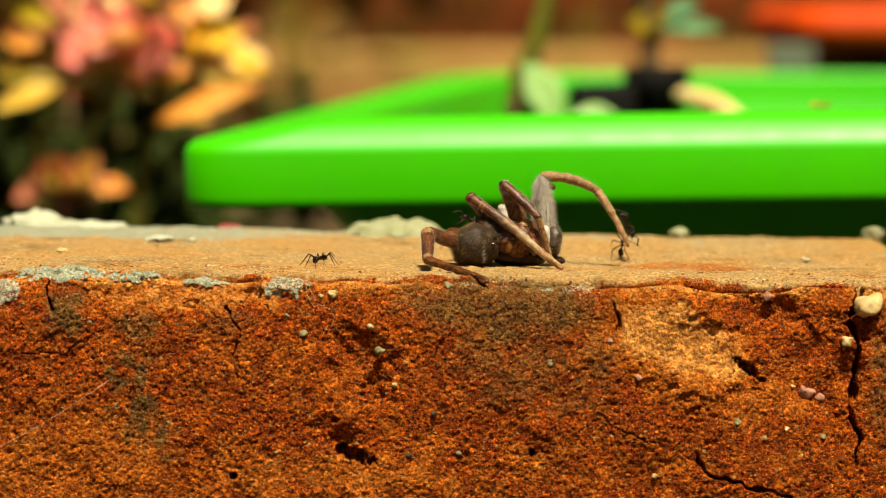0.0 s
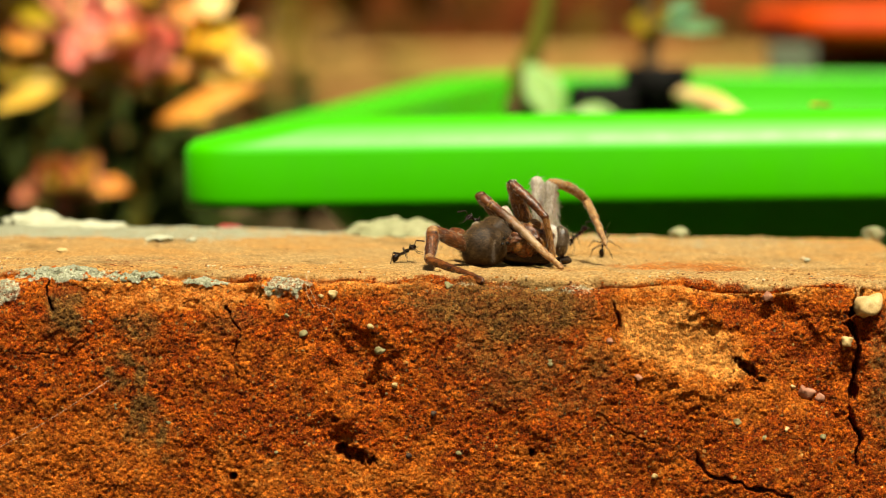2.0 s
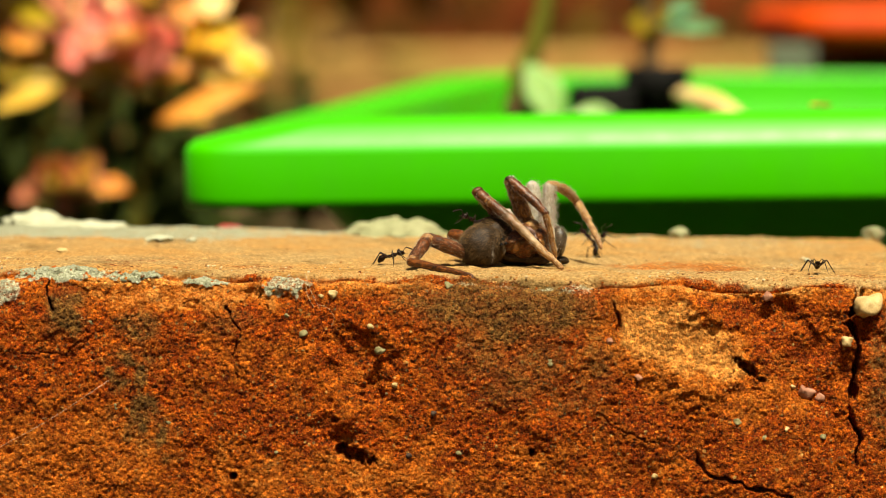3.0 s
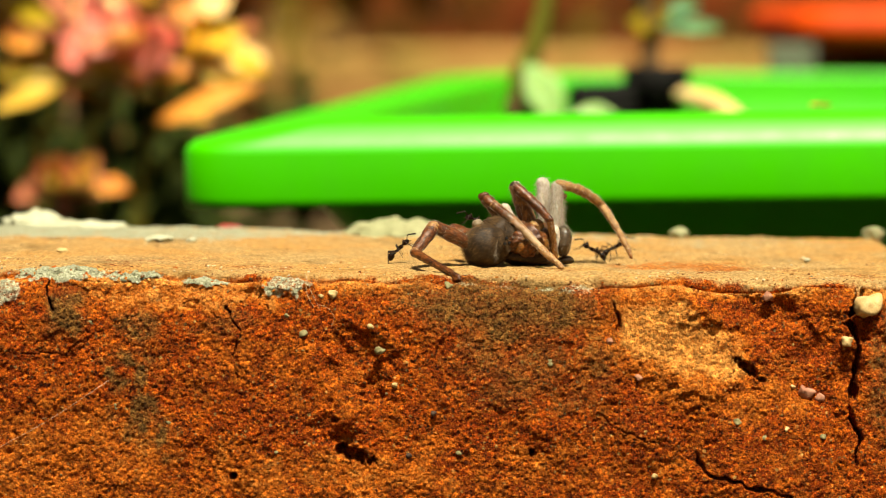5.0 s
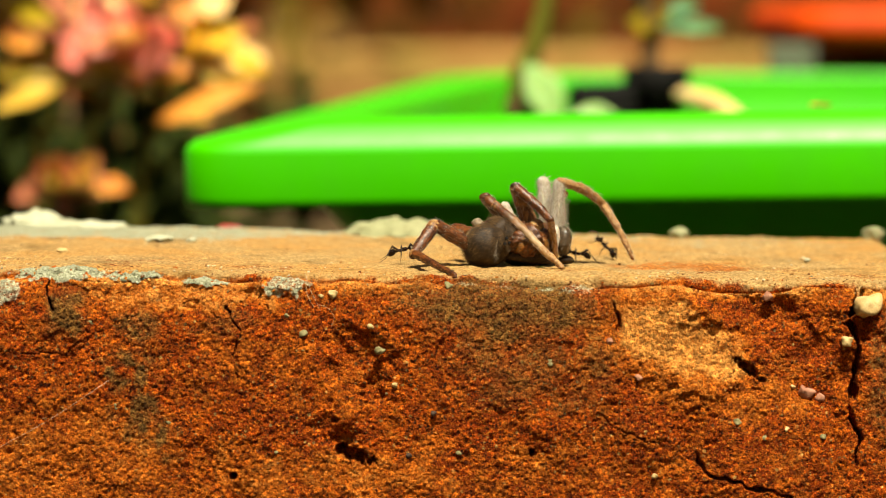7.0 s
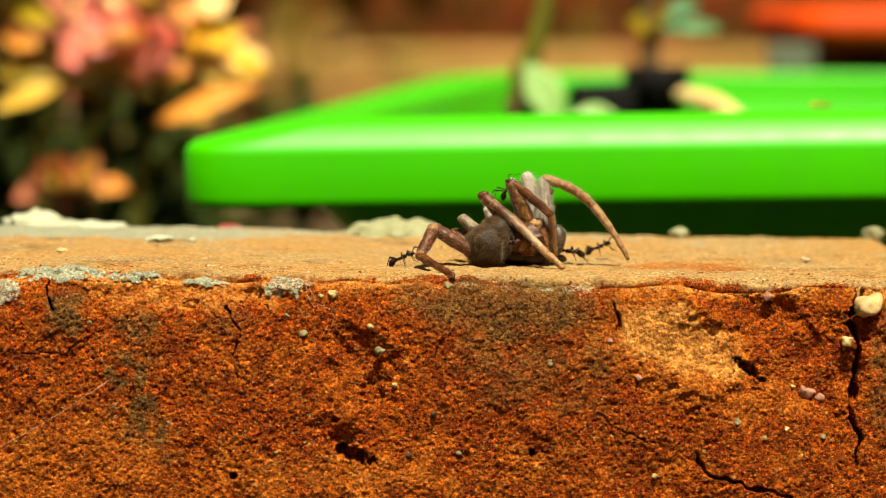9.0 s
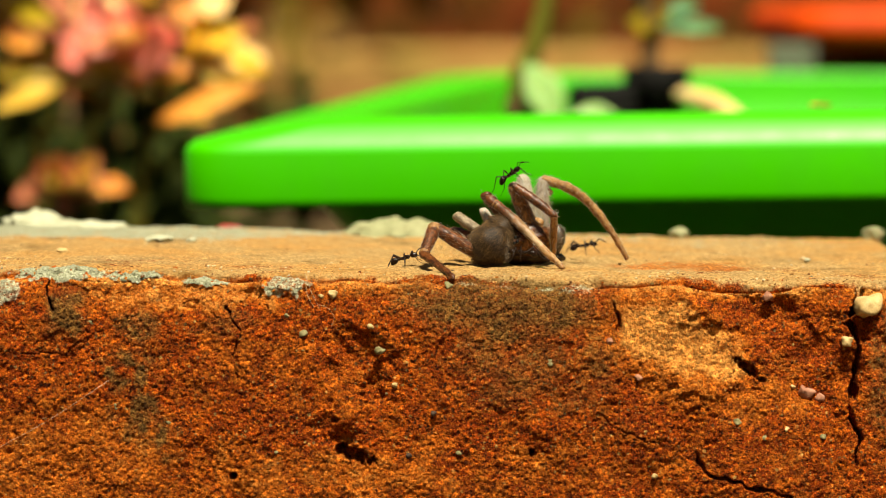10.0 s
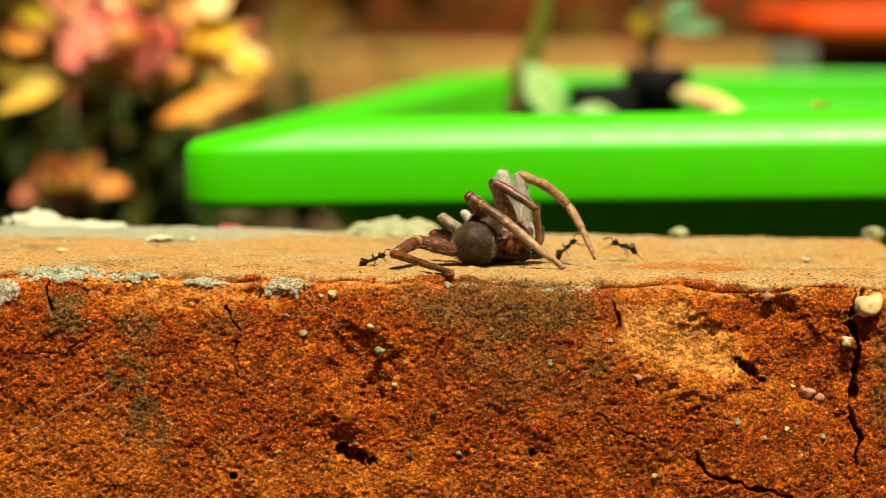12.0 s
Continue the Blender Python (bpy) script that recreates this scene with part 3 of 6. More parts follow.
# small stones set in the brick's face
for k, (x, z, r, mat_, lab) in enumerate([
    (-13.7, -2.3, 0.62, M_GRIT_PALE, "pale yellow grain"), (-15.1, -2.6, 0.35, M_GRIT_PALE, "pale yellow grain"),
    (52.9, -2.9, 1.75, M_GRIT_PALE, "large pale yellow stone"), (50.0, -7.2, 0.8, M_GRIT_PALE, "yellow-green grain"),
    (45.3, -13.6, 1.1, M_GRIT_PINK, "pink stone"), (47.0, -14.3, 0.8, M_GRIT_PINK, "pink stone"), (49.2, -14.0, 0.5, M_GRIT_GREY, "grey grain"),
    (40.4, -2.0, 0.7, M_GRIT_PINK, "pinkish grain"), (-43.6, -6.3, 0.75, M_GRIT_GREY, "grey-green grain"), (-17.3, -7.2, 0.6, M_GRIT_GREY, "grey grain"),
    (-19.3, -5.0, 0.5, M_GRIT_GREY, "grey grain"), (-21.4, -10.6, 0.42, M_GRIT_GREY, "grey grain"), (19.6, -14.9, 0.5, M_GRIT_PALE, "pale grain"),
    (24.2, -12.0, 0.5, M_GRIT_PINK, "dull grain"), (26.3, -24.3, 0.42, M_GRIT_PALE, "pale grain"), (39.8, -19.4, 0.55, M_GRIT_GREY, "grey grain"),
    (36.5, -17.4, 0.5, M_GRIT_GREY, "grey grain"), (42.6, -18.2, 0.45, M_GRIT_PALE, "pale grain"), (-40.5, -16.6, 0.45, M_GRIT_GREY, "grey grain"),
    (-34.0, -18.5, 0.4, M_GRIT_GREY, "grey grain"), (-20.6, -21.9, 0.4, M_GRIT_GREY, "grey grain"), (13.4, -10.3, 0.6, M_GRIT_GREY, "grey-green grain"),
    (12.6, -12.9, 0.55, M_GRIT_PALE, "pale grain"), (-9.0, -6.2, 0.4, M_GRIT_PALE, "pale grain"), (-7.8, -9.2, 0.6, M_GRIT_GREY, "grey grain"),
    (-6.0, -13.4, 0.4, M_GRIT_PALE, "yellow grain"), (-57.5, -13.6, 0.4, M_GRIT_GREY, "grey grain"), (47.2, -19.0, 0.4, M_GRIT_GREY, "grey grain"),
    (49.0, -2.6, 0.5, M_GRIT_PALE, "pale grain"), (43.5, -13.0, 0.4, M_GRIT_PALE, "pale grain"), (20.6, -7.6, 0.5, M_GRIT_PINK, "dull grain"),
    (0.7, -1.1, 0.5, M_GRIT_GREY, "grey crumb on the worn edge"), (-4.2, -22.2, 0.35, M_GRIT_DARK, "dark grain"), (2.0, -21.8, 0.35, M_GRIT_GREY, "grey grain"), (-1.2, -16.9, 0.4, M_GRIT_DARK, "dark grain"),
]):
    depth = 0.25 + 0.5 * r
    if 36 < x < 50 and z > -16:
        depth = 1.9
    grit("grit_stone", x, z, r, mat_, lab, k * 3.1, depth)


def lump(name, label, category, x, y, z, radii, material, rough, scale, seed):
    ob = thing(name, label, category, pose(x, y, z))
    bm = blob(radii, (0, 0, 0), 4, rough, scale, seed)
    jitter(bm, rough * 0.4, scale * 2.7, seed + 1)
    jitter(bm, rough * 0.22, scale * 6.5, seed + 2)
    part("lump", bm, material, ob)
    return ob


# pale lumps of old mortar and chips lying on the brick
lump("mortar_lump", "pale yellowish lump of old mortar on the brick", "stone", -0.0070, 0.066, -0.0001, (0.0075, 0.0045, 0.0024), M_PALE_LUMP, 0.0011, 420.0, 1.0)
lump("mortar_lump", "pale grey lump of mortar on the wall's back edge", "stone", -0.0605, 0.078, 0.0011, (0.0050, 0.004, 0.0013), M_CHIP, 0.001, 420.0, 5.0)
lump("mortar_lump", "flat pale crust of mortar on the wall's back edge", "stone", -0.0535, 0.071, 0.0005, (0.0075, 0.004, 0.0012), M_CHIP, 0.0007, 420.0, 9.0)
lump("mortar_lump", "small pale crumb of mortar on the brick", "stone", 0.0345, 0.070, 0.0000, (0.0015, 0.0015, 0.0010), M_PALE_LUMP, 0.0004, 900.0, 12.0)
lump("mortar_lump", "small pale crumb of mortar on the brick", "stone", 0.0630, 0.070, 0.0000, (0.0016, 0.0015, 0.0011), M_PALE_LUMP, 0.0005, 900.0, 15.0)
lump("mortar_chip", "thin white chip lying on the brick", "stone", -0.0395, 0.0475, 0.0010, (0.0019, 0.0016, 0.0004), M_CHIP, 0.0004, 900.0, 18.0)
lump("mortar_chip", "tiny white chip lying on the brick", "stone", -0.0349, 0.047, 0.0008, (0.0007, 0.0006, 0.0004), M_CHIP, 0.0002, 1500.0, 21.0)
lump("mortar_chip", "tiny yellow chip lying on the brick", "stone", -0.0508, 0.029, 0.0009, (0.0008, 0.0007, 0.0004), M_GRIT_PALE, 0.0002, 1500.0, 24.0)
lump("mortar_chip", "tiny white speck lying on the brick", "stone", 0.0487, 0.031, -0.0005, (0.0004, 0.0004, 0.0003), M_CHIP, 0.0001, 1500.0, 27.0)

# a fallen petal behind the wall
petal = thing("fallen_petal", "dark red petal fallen beside the green tray", "petal", pose(-0.0345, 0.088, -0.0015, 20, -10, 30))
part("blade", leaf_bm(0.0045, 0.0032, 0.0004, 0.5, 0.1), L_DARKRED, petal)

# a single silk thread on the brick's face
thread = thing("silk_thread", "fine pale silk thread stretched across the brick", "thread")
part("strand", tube([(-0.0575, -0.0040, -0.0222), (-0.049, -0.0045, -0.0176), (-0.0412, -0.0038, -0.0125)], [0.000014] * 3, 5), mottled("silk", (0.7, 0.55, 0.35), (0.8, 0.66, 0.45), 2000.0, 0.4), thread)

# pale plant fibres caught on the brick's edge
fibre = thing("plant_fibre", "fine pale plant fibres caught on the crumbling edge", "fibre", pose(-0.0165, -0.0026, 0.0))
M_FIBRE = mottled("fibre", (0.55, 0.42, 0.22), (0.7, 0.56, 0.32), 2000.0, 0.6)
for pts in ([(0.0, 0.0012, 0.0010), (-0.0004, -0.0002, -0.0006), (-0.0001, -0.0006, -0.0022), (0.0007, -0.0005, -0.0036)], [(-0.0006, 0.001, 0.0008), (0.0001, -0.0002, -0.0012), (0.0010, -0.0006, -0.0030), (0.0014, -0.0004, -0.0040)], [(0.0012, -0.0003, -0.0032), (0.0024, -0.0008, -0.0036), (0.0031, -0.0006, -0.0048), (0.0027, -0.0004, -0.0060)]):
    part("strand", tube(pts, [0.00002] * 4, 5), M_FIBRE, fibre)


def sand_grains():
    """Loose grains of sand and brick dust lying on the brick's top."""
    random.seed(31)
    n = Nodes("loose_sand")
    geo = n.add("ShaderNodeNewGeometry")
    col = n.ramp(geo.outputs["Random Per Island"], (0.0, (0.2, 0.09, 0.03)), (0.3, (0.5, 0.26, 0.08)), (0.6, (0.6, 0.4, 0.18)), (0.85, (0.72, 0.6, 0.36)), (1.0, (0.1, 0.06, 0.03)))
    mat_ = n.done(col, 0.85, 0.2)
    root = thing("loose_sand", "loose sand grains and brick dust on the brick", "sand", kind="stuff")
    bm = bmesh.new()
    for k in range(900):
        x, y = random.uniform(-58, 58), random.uniform(1.5, 60) if k % 3 else random.uniform(1.0, 12)
        r = random.choice((0.06, 0.08, 0.1, 0.1, 0.14, 0.2)) * MM
        blob((r, r * random.uniform(0.7, 1.2), r * 0.8), (x * MM, y * MM, (0.02 - 0.0155 * x) * MM), 1, r * 0.4, 1 / r, k, None, bm)
    ob = part("grains", bm, mat_, root, smooth=False)
    tagged(ob, kind="stuff")


sand_grains()


def crumbs():
    """Crumbs of brick, lichen and grit stuck to the worn edge and the face."""
    random.seed(57)
    n = Nodes("brick_crumbs")
    geo = n.add("ShaderNodeNewGeometry")
    col = n.ramp(geo.outputs["Random Per Island"], (0.0, (0.06, 0.02, 0.006)), (0.15, (0.16, 0.06, 0.012)), (0.3, (0.5, 0.11, 0.008)), (0.5, (0.7, 0.22, 0.025)), (0.72, (0.62, 0.3, 0.07)), (0.84, (0.2, 0.13, 0.04)), (0.95, (0.38, 0.32, 0.15)), (1.0, (0.08, 0.04, 0.02)))
    small = n.noise(4000.0)
    col = n.mix(n.ramp(small, (0.4, 0.0), (0.6, 0.5)), col, (0.2, 0.07, 0.02))
    n.bump(small, 0.0001, 0.8)
    mat_ = n.done(col, 0.9, 0.15)
    pts = np.empty(len(brick.data.vertices) * 3)
    brick.data.vertices.foreach_get("co", pts)
    pts = pts.reshape(-1, 3)
    level = pts[:, 2] + 0.0155 * pts[:, 0]
    near = np.abs(pts[:, 0]) < 0.058
    edge = pts[near & (level > -0.0022) & (pts[:, 1] < 0.0045)]
    face = pts[near & (level <= -0.0022) & (level > -0.032)]
    bm = bmesh.new()
    for group, count, sizes in ((edge, 1300, (0.06, 0.08, 0.1, 0.13, 0.17, 0.24)), (face, 1100, (0.05, 0.07, 0.08, 0.1, 0.13, 0.18))):
        for k in range(count):
            p = group[random.randrange(len(group))]
            r = random.choice(sizes) * MM
            blob((r, r * random.uniform(0.7, 1.2), r * random.uniform(0.5, 0.9)), (p[0], p[1] + 0.4 * r, p[2] - 0.4 * r), 1, r * 1.1, 1 / r, k, None, bm)
    ob = part("crumbs", bm, mat_, brick, "crumbs of brick and lichen", smooth=False)
    tagged(ob, kind="stuff")


crumbs()

# ---------------------------------------------------------------- ground and far surroundings
bm = bmesh.new()
bmesh.ops.create_grid(bm, x_segments=60, y_segments=60, size=1.0)
for v in bm.verts:
    v.co = Vector((v.co.x * abs(v.co.x) ** 2 * 400, v.co.y * abs(v.co.y) ** 2 * 400, -0.150))
    if abs(v.co.x) < 6 and abs(v.co.y) < 6:
        v.co.z += 0.003 * noise.noise(v.co * 3.0)
ground = new("ground", mesh_of("ground", bm, M_EARTH))
tagged(ground, "bare brown earth of a small garden yard", "ground", kind="structure")


def far_wall():
    """Reddish brick garden wall across the back of the yard, with a pale plinth before it."""
    wall = thing("wall_back", "reddish brown brick wall at the back of the yard", "wall", pose(0, 3.6, -0.15), kind="structure")
    part("core", box_bm((5.0, 0.10, 0.92), (0, 0.06, 0.46), 0.004), M_MORTAR, wall, "mortar core")
    shared = [mesh_of("brick", box_bm((0.215, 0.05, 0.065), (0, 0, 0), 0.004, 0.002, 20.0, k * 5.0), m, False) for k, m in enumerate((M_RED_BRICK, M_RED_BRICK, M_TAN))]
    for row in range(12):
        for col in range(14):
            b = new("brick", shared[(row * 7 + col * 5 + row * col) % 7 % 3])
            b.parent = wall
            b.location = ((col - 6.5) * 0.225 + (0.1125 if row % 2 else 0), random.uniform(-0.004, 0.004), 0.04 + row * 0.075)
    low = thing("plinth", "low tan stone kerb before the back wall", "kerb", pose(0, 2.9, -0.15), kind="structure")
    for k in range(9):
        b = part("kerb_stone", box_bm((0.39, 0.22, 0.128), (0, 0, 0.064), 0.012, 0.004, 12.0, k * 3.0, cuts=2), M_TAN, low)
        b.location = ((k - 4) * 0.4, 0, 0)


far_wall()


def rounded_plan(fl, bl, br, fr, inset, corner, n=8, sides=None):
    """A closed outline round four corners, moved inwards by inset (along the front) and sides (elsewhere), with round corners."""
    pts = [Vector(p) for p in (fl, fr, br, bl)]
    sides = inset if sides is None else sides
    into = (inset, sides, sides, sides)  # front, right, back, left
    out, moved = [], []
    for i in range(4):
        a, b, c = pts[i - 1], pts[i], pts[(i + 1) % 4]
        d0, d1 = (b - a).normalized(), (c - b).normalized()
        p0, p1 = b + Vector((-d0.y, d0.x)) * into[i - 1], b + Vector((-d1.y, d1.x)) * into[i]
        k = (p1 - p0).cross(d1) / d0.cross(d1)
        moved.append(p0 + d0 * k)
    for i in range(4):
        a, b, c = moved[i - 1], moved[i], moved[(i + 1) % 4]
        r = max(corner - sides * 0.3, 0.004)
        p0, p1 = b + (a - b).normalized() * r, b + (c - b).normalized() * r
        for k in range(n + 1):
            t = k / n
            out.append(p0 * (1 - t) ** 2 + b * 2 * t * (1 - t) + p1 * t * t)
    return out


def loft(rings):
    bm = bmesh.new()
    made = [[bm.verts.new(p) for p in ring] for ring in rings]
    for r0, r1 in zip(made, made[1:]):
        k = len(r0)
        for i in range(k):
            bm.faces.new((r0[i], r0[(i + 1) % k], r1[(i + 1) % k], r1[i]))
    return bm, made


TRAY = ((-0.0432, 0.0), (0.000, 0.375), (0.40, 0.375), (0.44, 0.0))


def tray_ring(inset, z, sides=None, corner=0.013):
    """An outline of the tray; its back edge lies a little higher and the front sags."""
    out = []
    sides = inset if sides is None else sides
    for p in rounded_plan(*TRAY, inset, corner, 8, sides):
        back = min(1.0, max(0.0, p.y / 0.375))
        tip = (0.0020 - 0.0030 * min(1.0, sides / 0.025)) * back + 0.0018 * (1 - back) * min(1.0, p.y / 0.04) * max(0.0, 1 - sides / 0.02) if z > 0.009 else 0.0015 * back
        out.append(Vector((p.x, p.y, z + tip + 0.0125 * (p.x + 0.04) * max(0.0, 1 - p.y / 0.2))))
    return out


def green_tray():
    tray = thing("planter_tray", "bright green plastic planter tray with a broad rim", "planter", pose(0, 0.1105, 0))
    rim = [tray_ring(*r) for r in ((0.0022, 0.0016), (0.0016, 0.0008), (0.0004, 0.0009), (0.0, 0.0016), (0.0, 0.0024), (0.0, 0.0094), (0.0002, 0.0101, 0.0004), (0.0006, 0.0109, 0.0014), (0.0013, 0.0119, 0.006), (0.0026, 0.0135, 0.014), (0.0034, 0.0142, 0.019), (0.0046, 0.0147, 0.023), (0.0066, 0.0149, 0.0245), (0.015, 0.0149, 0.0255), (0.0165, 0.0148, 0.0260), (0.0174, 0.0142, 0.0264), (0.018, 0.0128, 0.0267))]
    bm, made = loft(rim)
    part("rim", bm, M_GREEN, tray)
    inner = [tray_ring(*r) for r in ((0.018, 0.0130, 0.0267), (0.0188, 0.0105, 0.0272), (0.0212, 0.001, 0.029), (0.047, -0.028), (0.050, -0.125), (0.056, -0.132))]
    bm, made = loft(inner)
    bm.faces.new(made[-1])
    part("basin", bm, M_GREEN, tray)
    outer = [tray_ring(i, z) for i, z in ((0.0022, 0.0016), (0.0028, 0.004), (0.017, 0.003), (0.044, -0.031), (0.048, -0.147), (0.050, -0.150))]
    bm, made = loft(outer)
    bm.faces.new(made[-1][::-1])
    part("outer_wall", bm, M_GREEN, tray)
    soil = [tray_ring(i, z) for i, z in ((0.0490, -0.0985), (0.06, -0.098), (0.09, -0.096))]
    bm, made = loft(soil)
    bm.faces.new(made[-1])
    ob = part("soil", bm, M_EARTH, tray, "dark planting soil")


green_tray()


def plant(name, label, x, y, z0, shoots, group="", leafy=1.0):
    """A plant of stems and fleshy leaves. shoots: stem points, stem radius, stem material and leaves (at, toward, length, width, material)."""
    root = thing(name, label, "plant", pose(x, y, z0), group)
    for points, r, sm, leaves in shoots:
        part("stem", tube(points, [r] + [r * 0.75] * (len(points) - 1), 9, rough=r * 0.15, scale=200.0), sm, root)
        for a, b, width, m, curl in leaves:
            length = (Vector(b) - Vector(a)).length
            ob = part("leaf", leaf_bm(length, width * leafy, width * 0.16, curl, random.uniform(-0.05, 0.18), 0.0004), m, root)
            m4 = toward(a, b)
            face = Vector((random.uniform(-0.4, 0.4), -0.75, random.uniform(0.3, 1.0)))  # leaves turn to the light
            turn = math.degrees(math.atan2(-face.dot(m4.col[1].xyz), face.dot(m4.col[2].xyz)))
            ob.matrix_basis = m4 @ pose(0, 0, 0, turn)
    return root


def rosette(centre, size, n, mats, tilt=0.35, spin=0.0, lift=0.35):
    """Leaves spread round a shoot's end."""
    c = Vector(centre)
    out = []
    for k in range(n):
        w = spin + 2 * math.pi * k / n + random.uniform(-0.25, 0.25)
        reach = size * random.uniform(0.8, 1.15) * (0.75 if k % 2 else 1.0)
        d = Vector((math.cos(w), math.sin(w) * 0.8 - tilt, lift + 0.45 * math.sin(w * 2 + k)))
        d.normalize()
        out.append((c + d * size * 0.08, c + d * reach, size * random.uniform(0.42, 0.6), mats[k % len(mats)], random.uniform(0.2, 0.7)))
    return out


PY = 0.36  # depth of the flowering plant
S = (0.3895 + PY) / 5.578  # its metres per thousand units of the sketch below


def sk(u, v, dy=0.0):
    """A place in the sketch of the garden behind the wall, at the depth of the flowering plant, in the plant's own space."""
    return ((u - 0.784) * S + 0.0613 * (0.3895 + PY) / 0.5795, dy, 0.0347 - (v + 0.007) * S + 0.15)


random.seed(4)
shoots = []
base = (0.0, 0.0, 0.0)
shoots.append(([base, sk(0.16, 0.30), sk(0.20, 0.2), sk(0.20, 0.125)], 0.0014, M_STEM,
               rosette(sk(0.22, 0.115), 0.0192, 16, [L_PINK, L_PINK, L_OLIVE, L_PINK, L_CREAM, L_ORANGE, L_PINK], 0.5, 0.3)
               + [(sk(0.17, 0.09), sk(0.105, 0.13, -0.004), 0.0062, L_PINK, 0.3), (sk(0.19, 0.07), sk(0.155, -0.02, -0.002), 0.0066, L_PINK, 0.3),
                  (sk(0.22, 0.09), sk(0.315, 0.055, -0.004), 0.0068, L_PINK, 0.4), (sk(0.21, 0.1), sk(0.245, 0.15, -0.004), 0.004, L_ORANGE, 0.3),
                  (sk(0.20, 0.08), sk(0.24, 0.0, -0.002), 0.005, L_PINK, 0.3), (sk(0.14, 0.1), sk(0.12, 0.03, -0.003), 0.005, L_PINK, 0.3)]))
shoots.append(([base, sk(0.25, 0.32, 0.004), sk(0.33, 0.18, 0.004), sk(0.36, 0.10, 0.004)], 0.0013, M_STEM,
               [(sk(0.35, 0.10), sk(0.475, 0.115, -0.003), 0.0072, L_CREAM, 0.4), (sk(0.35, 0.10), sk(0.43, 0.05, 0.002), 0.0068, L_YELLOW, 0.3),
                (sk(0.36, 0.09), sk(0.33, 0.04, -0.004), 0.006, L_YELLOW, 0.3), (sk(0.36, 0.1), sk(0.425, 0.15, -0.005), 0.0068, L_YELLOW, 0.4), (sk(0.37, 0.11), sk(0.48, 0.125, -0.008), 0.006, L_YELLOW, 0.4), (sk(0.34, 0.09), sk(0.39, 0.03, -0.008), 0.0066, L_YELLOW, 0.4),
                (sk(0.34, 0.11), sk(0.30, 0.14, -0.004), 0.005, L_ORANGE, 0.3), (sk(0.35, 0.08), sk(0.42, 0.08, -0.006), 0.006, L_YELLOW, 0.3),
                (sk(0.35, 0.03), sk(0.41, -0.01, 0.002), 0.0072, L_CREAM, 0.4), (sk(0.36, 0.05), sk(0.31, 0.0, 0.002), 0.0062, L_ORANGE, 0.4)]))
shoots.append(([base, sk(0.24, 0.36, 0.002), sk(0.30, 0.23, 0.002)], 0.0012, M_STEM,
               [(sk(0.295, 0.215, -0.016), sk(0.465, 0.145, -0.022), 0.0072, L_ORANGE, 0.3), (sk(0.295, 0.21), sk(0.37, 0.205, -0.004), 0.0035, L_YELLOW, 0.3)]))
shoots.append(([base, sk(0.07, 0.33, 0.003), sk(0.095, 0.22, 0.0), sk(0.105, 0.13, 0.0)], 0.0012, M_STEM,
               [(sk(0.12, 0.145), sk(-0.01, 0.195, -0.003), 0.0042, L_YELLOW, 0.4), (sk(0.1, 0.14), sk(-0.02, 0.13, 0.003), 0.0034, L_OLIVE, 0.4),
                (sk(0.13, 0.15), sk(0.185, 0.17, -0.004), 0.0036, L_OLIVE, 0.3), (sk(0.1, 0.05), sk(0.02, 0.02, 0.010), 0.004, L_OLIVE, 0.4),
                (sk(0.07, 0.09), sk(0.0, 0.06, 0.006), 0.005, L_ORANGE, 0.4)]))
shoots.append(([base, sk(0.13, 0.40, -0.006), sk(0.13, 0.335, -0.008)], 0.0011, M_STEM,
               rosette(sk(0.135, 0.33, -0.008), 0.0122, 11, [L_CORAL, L_CORAL, L_OLIVE], 0.5, 0.8)
               + [(sk(0.15, 0.32, -0.01), sk(0.175, 0.275, -0.012), 0.0042, L_YELLOW, 0.4), (sk(0.17, 0.33, -0.01), sk(0.235, 0.325, -0.012), 0.0045, L_ORANGE, 0.4),
                  (sk(0.1, 0.33, -0.01), sk(0.035, 0.35, -0.012), 0.0048, L_CORAL, 0.4), (sk(0.13, 0.34, -0.01), sk(0.12, 0.385, -0.012), 0.005, L_CORAL, 0.4)]))
for k in range(30):
    u, v = random.uniform(-0.01, 0.40), random.uniform(-0.03, 0.19)
    shoots[1][3].append((sk(u, v, 0.014), sk(u + random.uniform(-0.07, 0.07), v + random.uniform(-0.06, 0.04), random.uniform(0.0, 0.012)), random.uniform(0.004, 0.006), (L_OLIVE, L_ORANGE, L_CORAL)[k % 3], 0.4))
# backing leaves, coloured near black for the shade between the shoots
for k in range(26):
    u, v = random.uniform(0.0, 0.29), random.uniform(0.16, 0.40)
    shoots[0][3].append((sk(u, v, 0.012), sk(u + random.uniform(-0.07, 0.07), v + random.uniform(-0.06, 0.03), random.uniform(0.004, 0.02)), random.uniform(0.004, 0.007), L_SHADED_GREEN, 0.4))
plant("flowering_plant", "bushy succulent with pink, yellow and orange leaf rosettes", -0.0613 * (0.3895 + PY) / 0.5795, PY, -0.15, shoots, leafy=1.4)


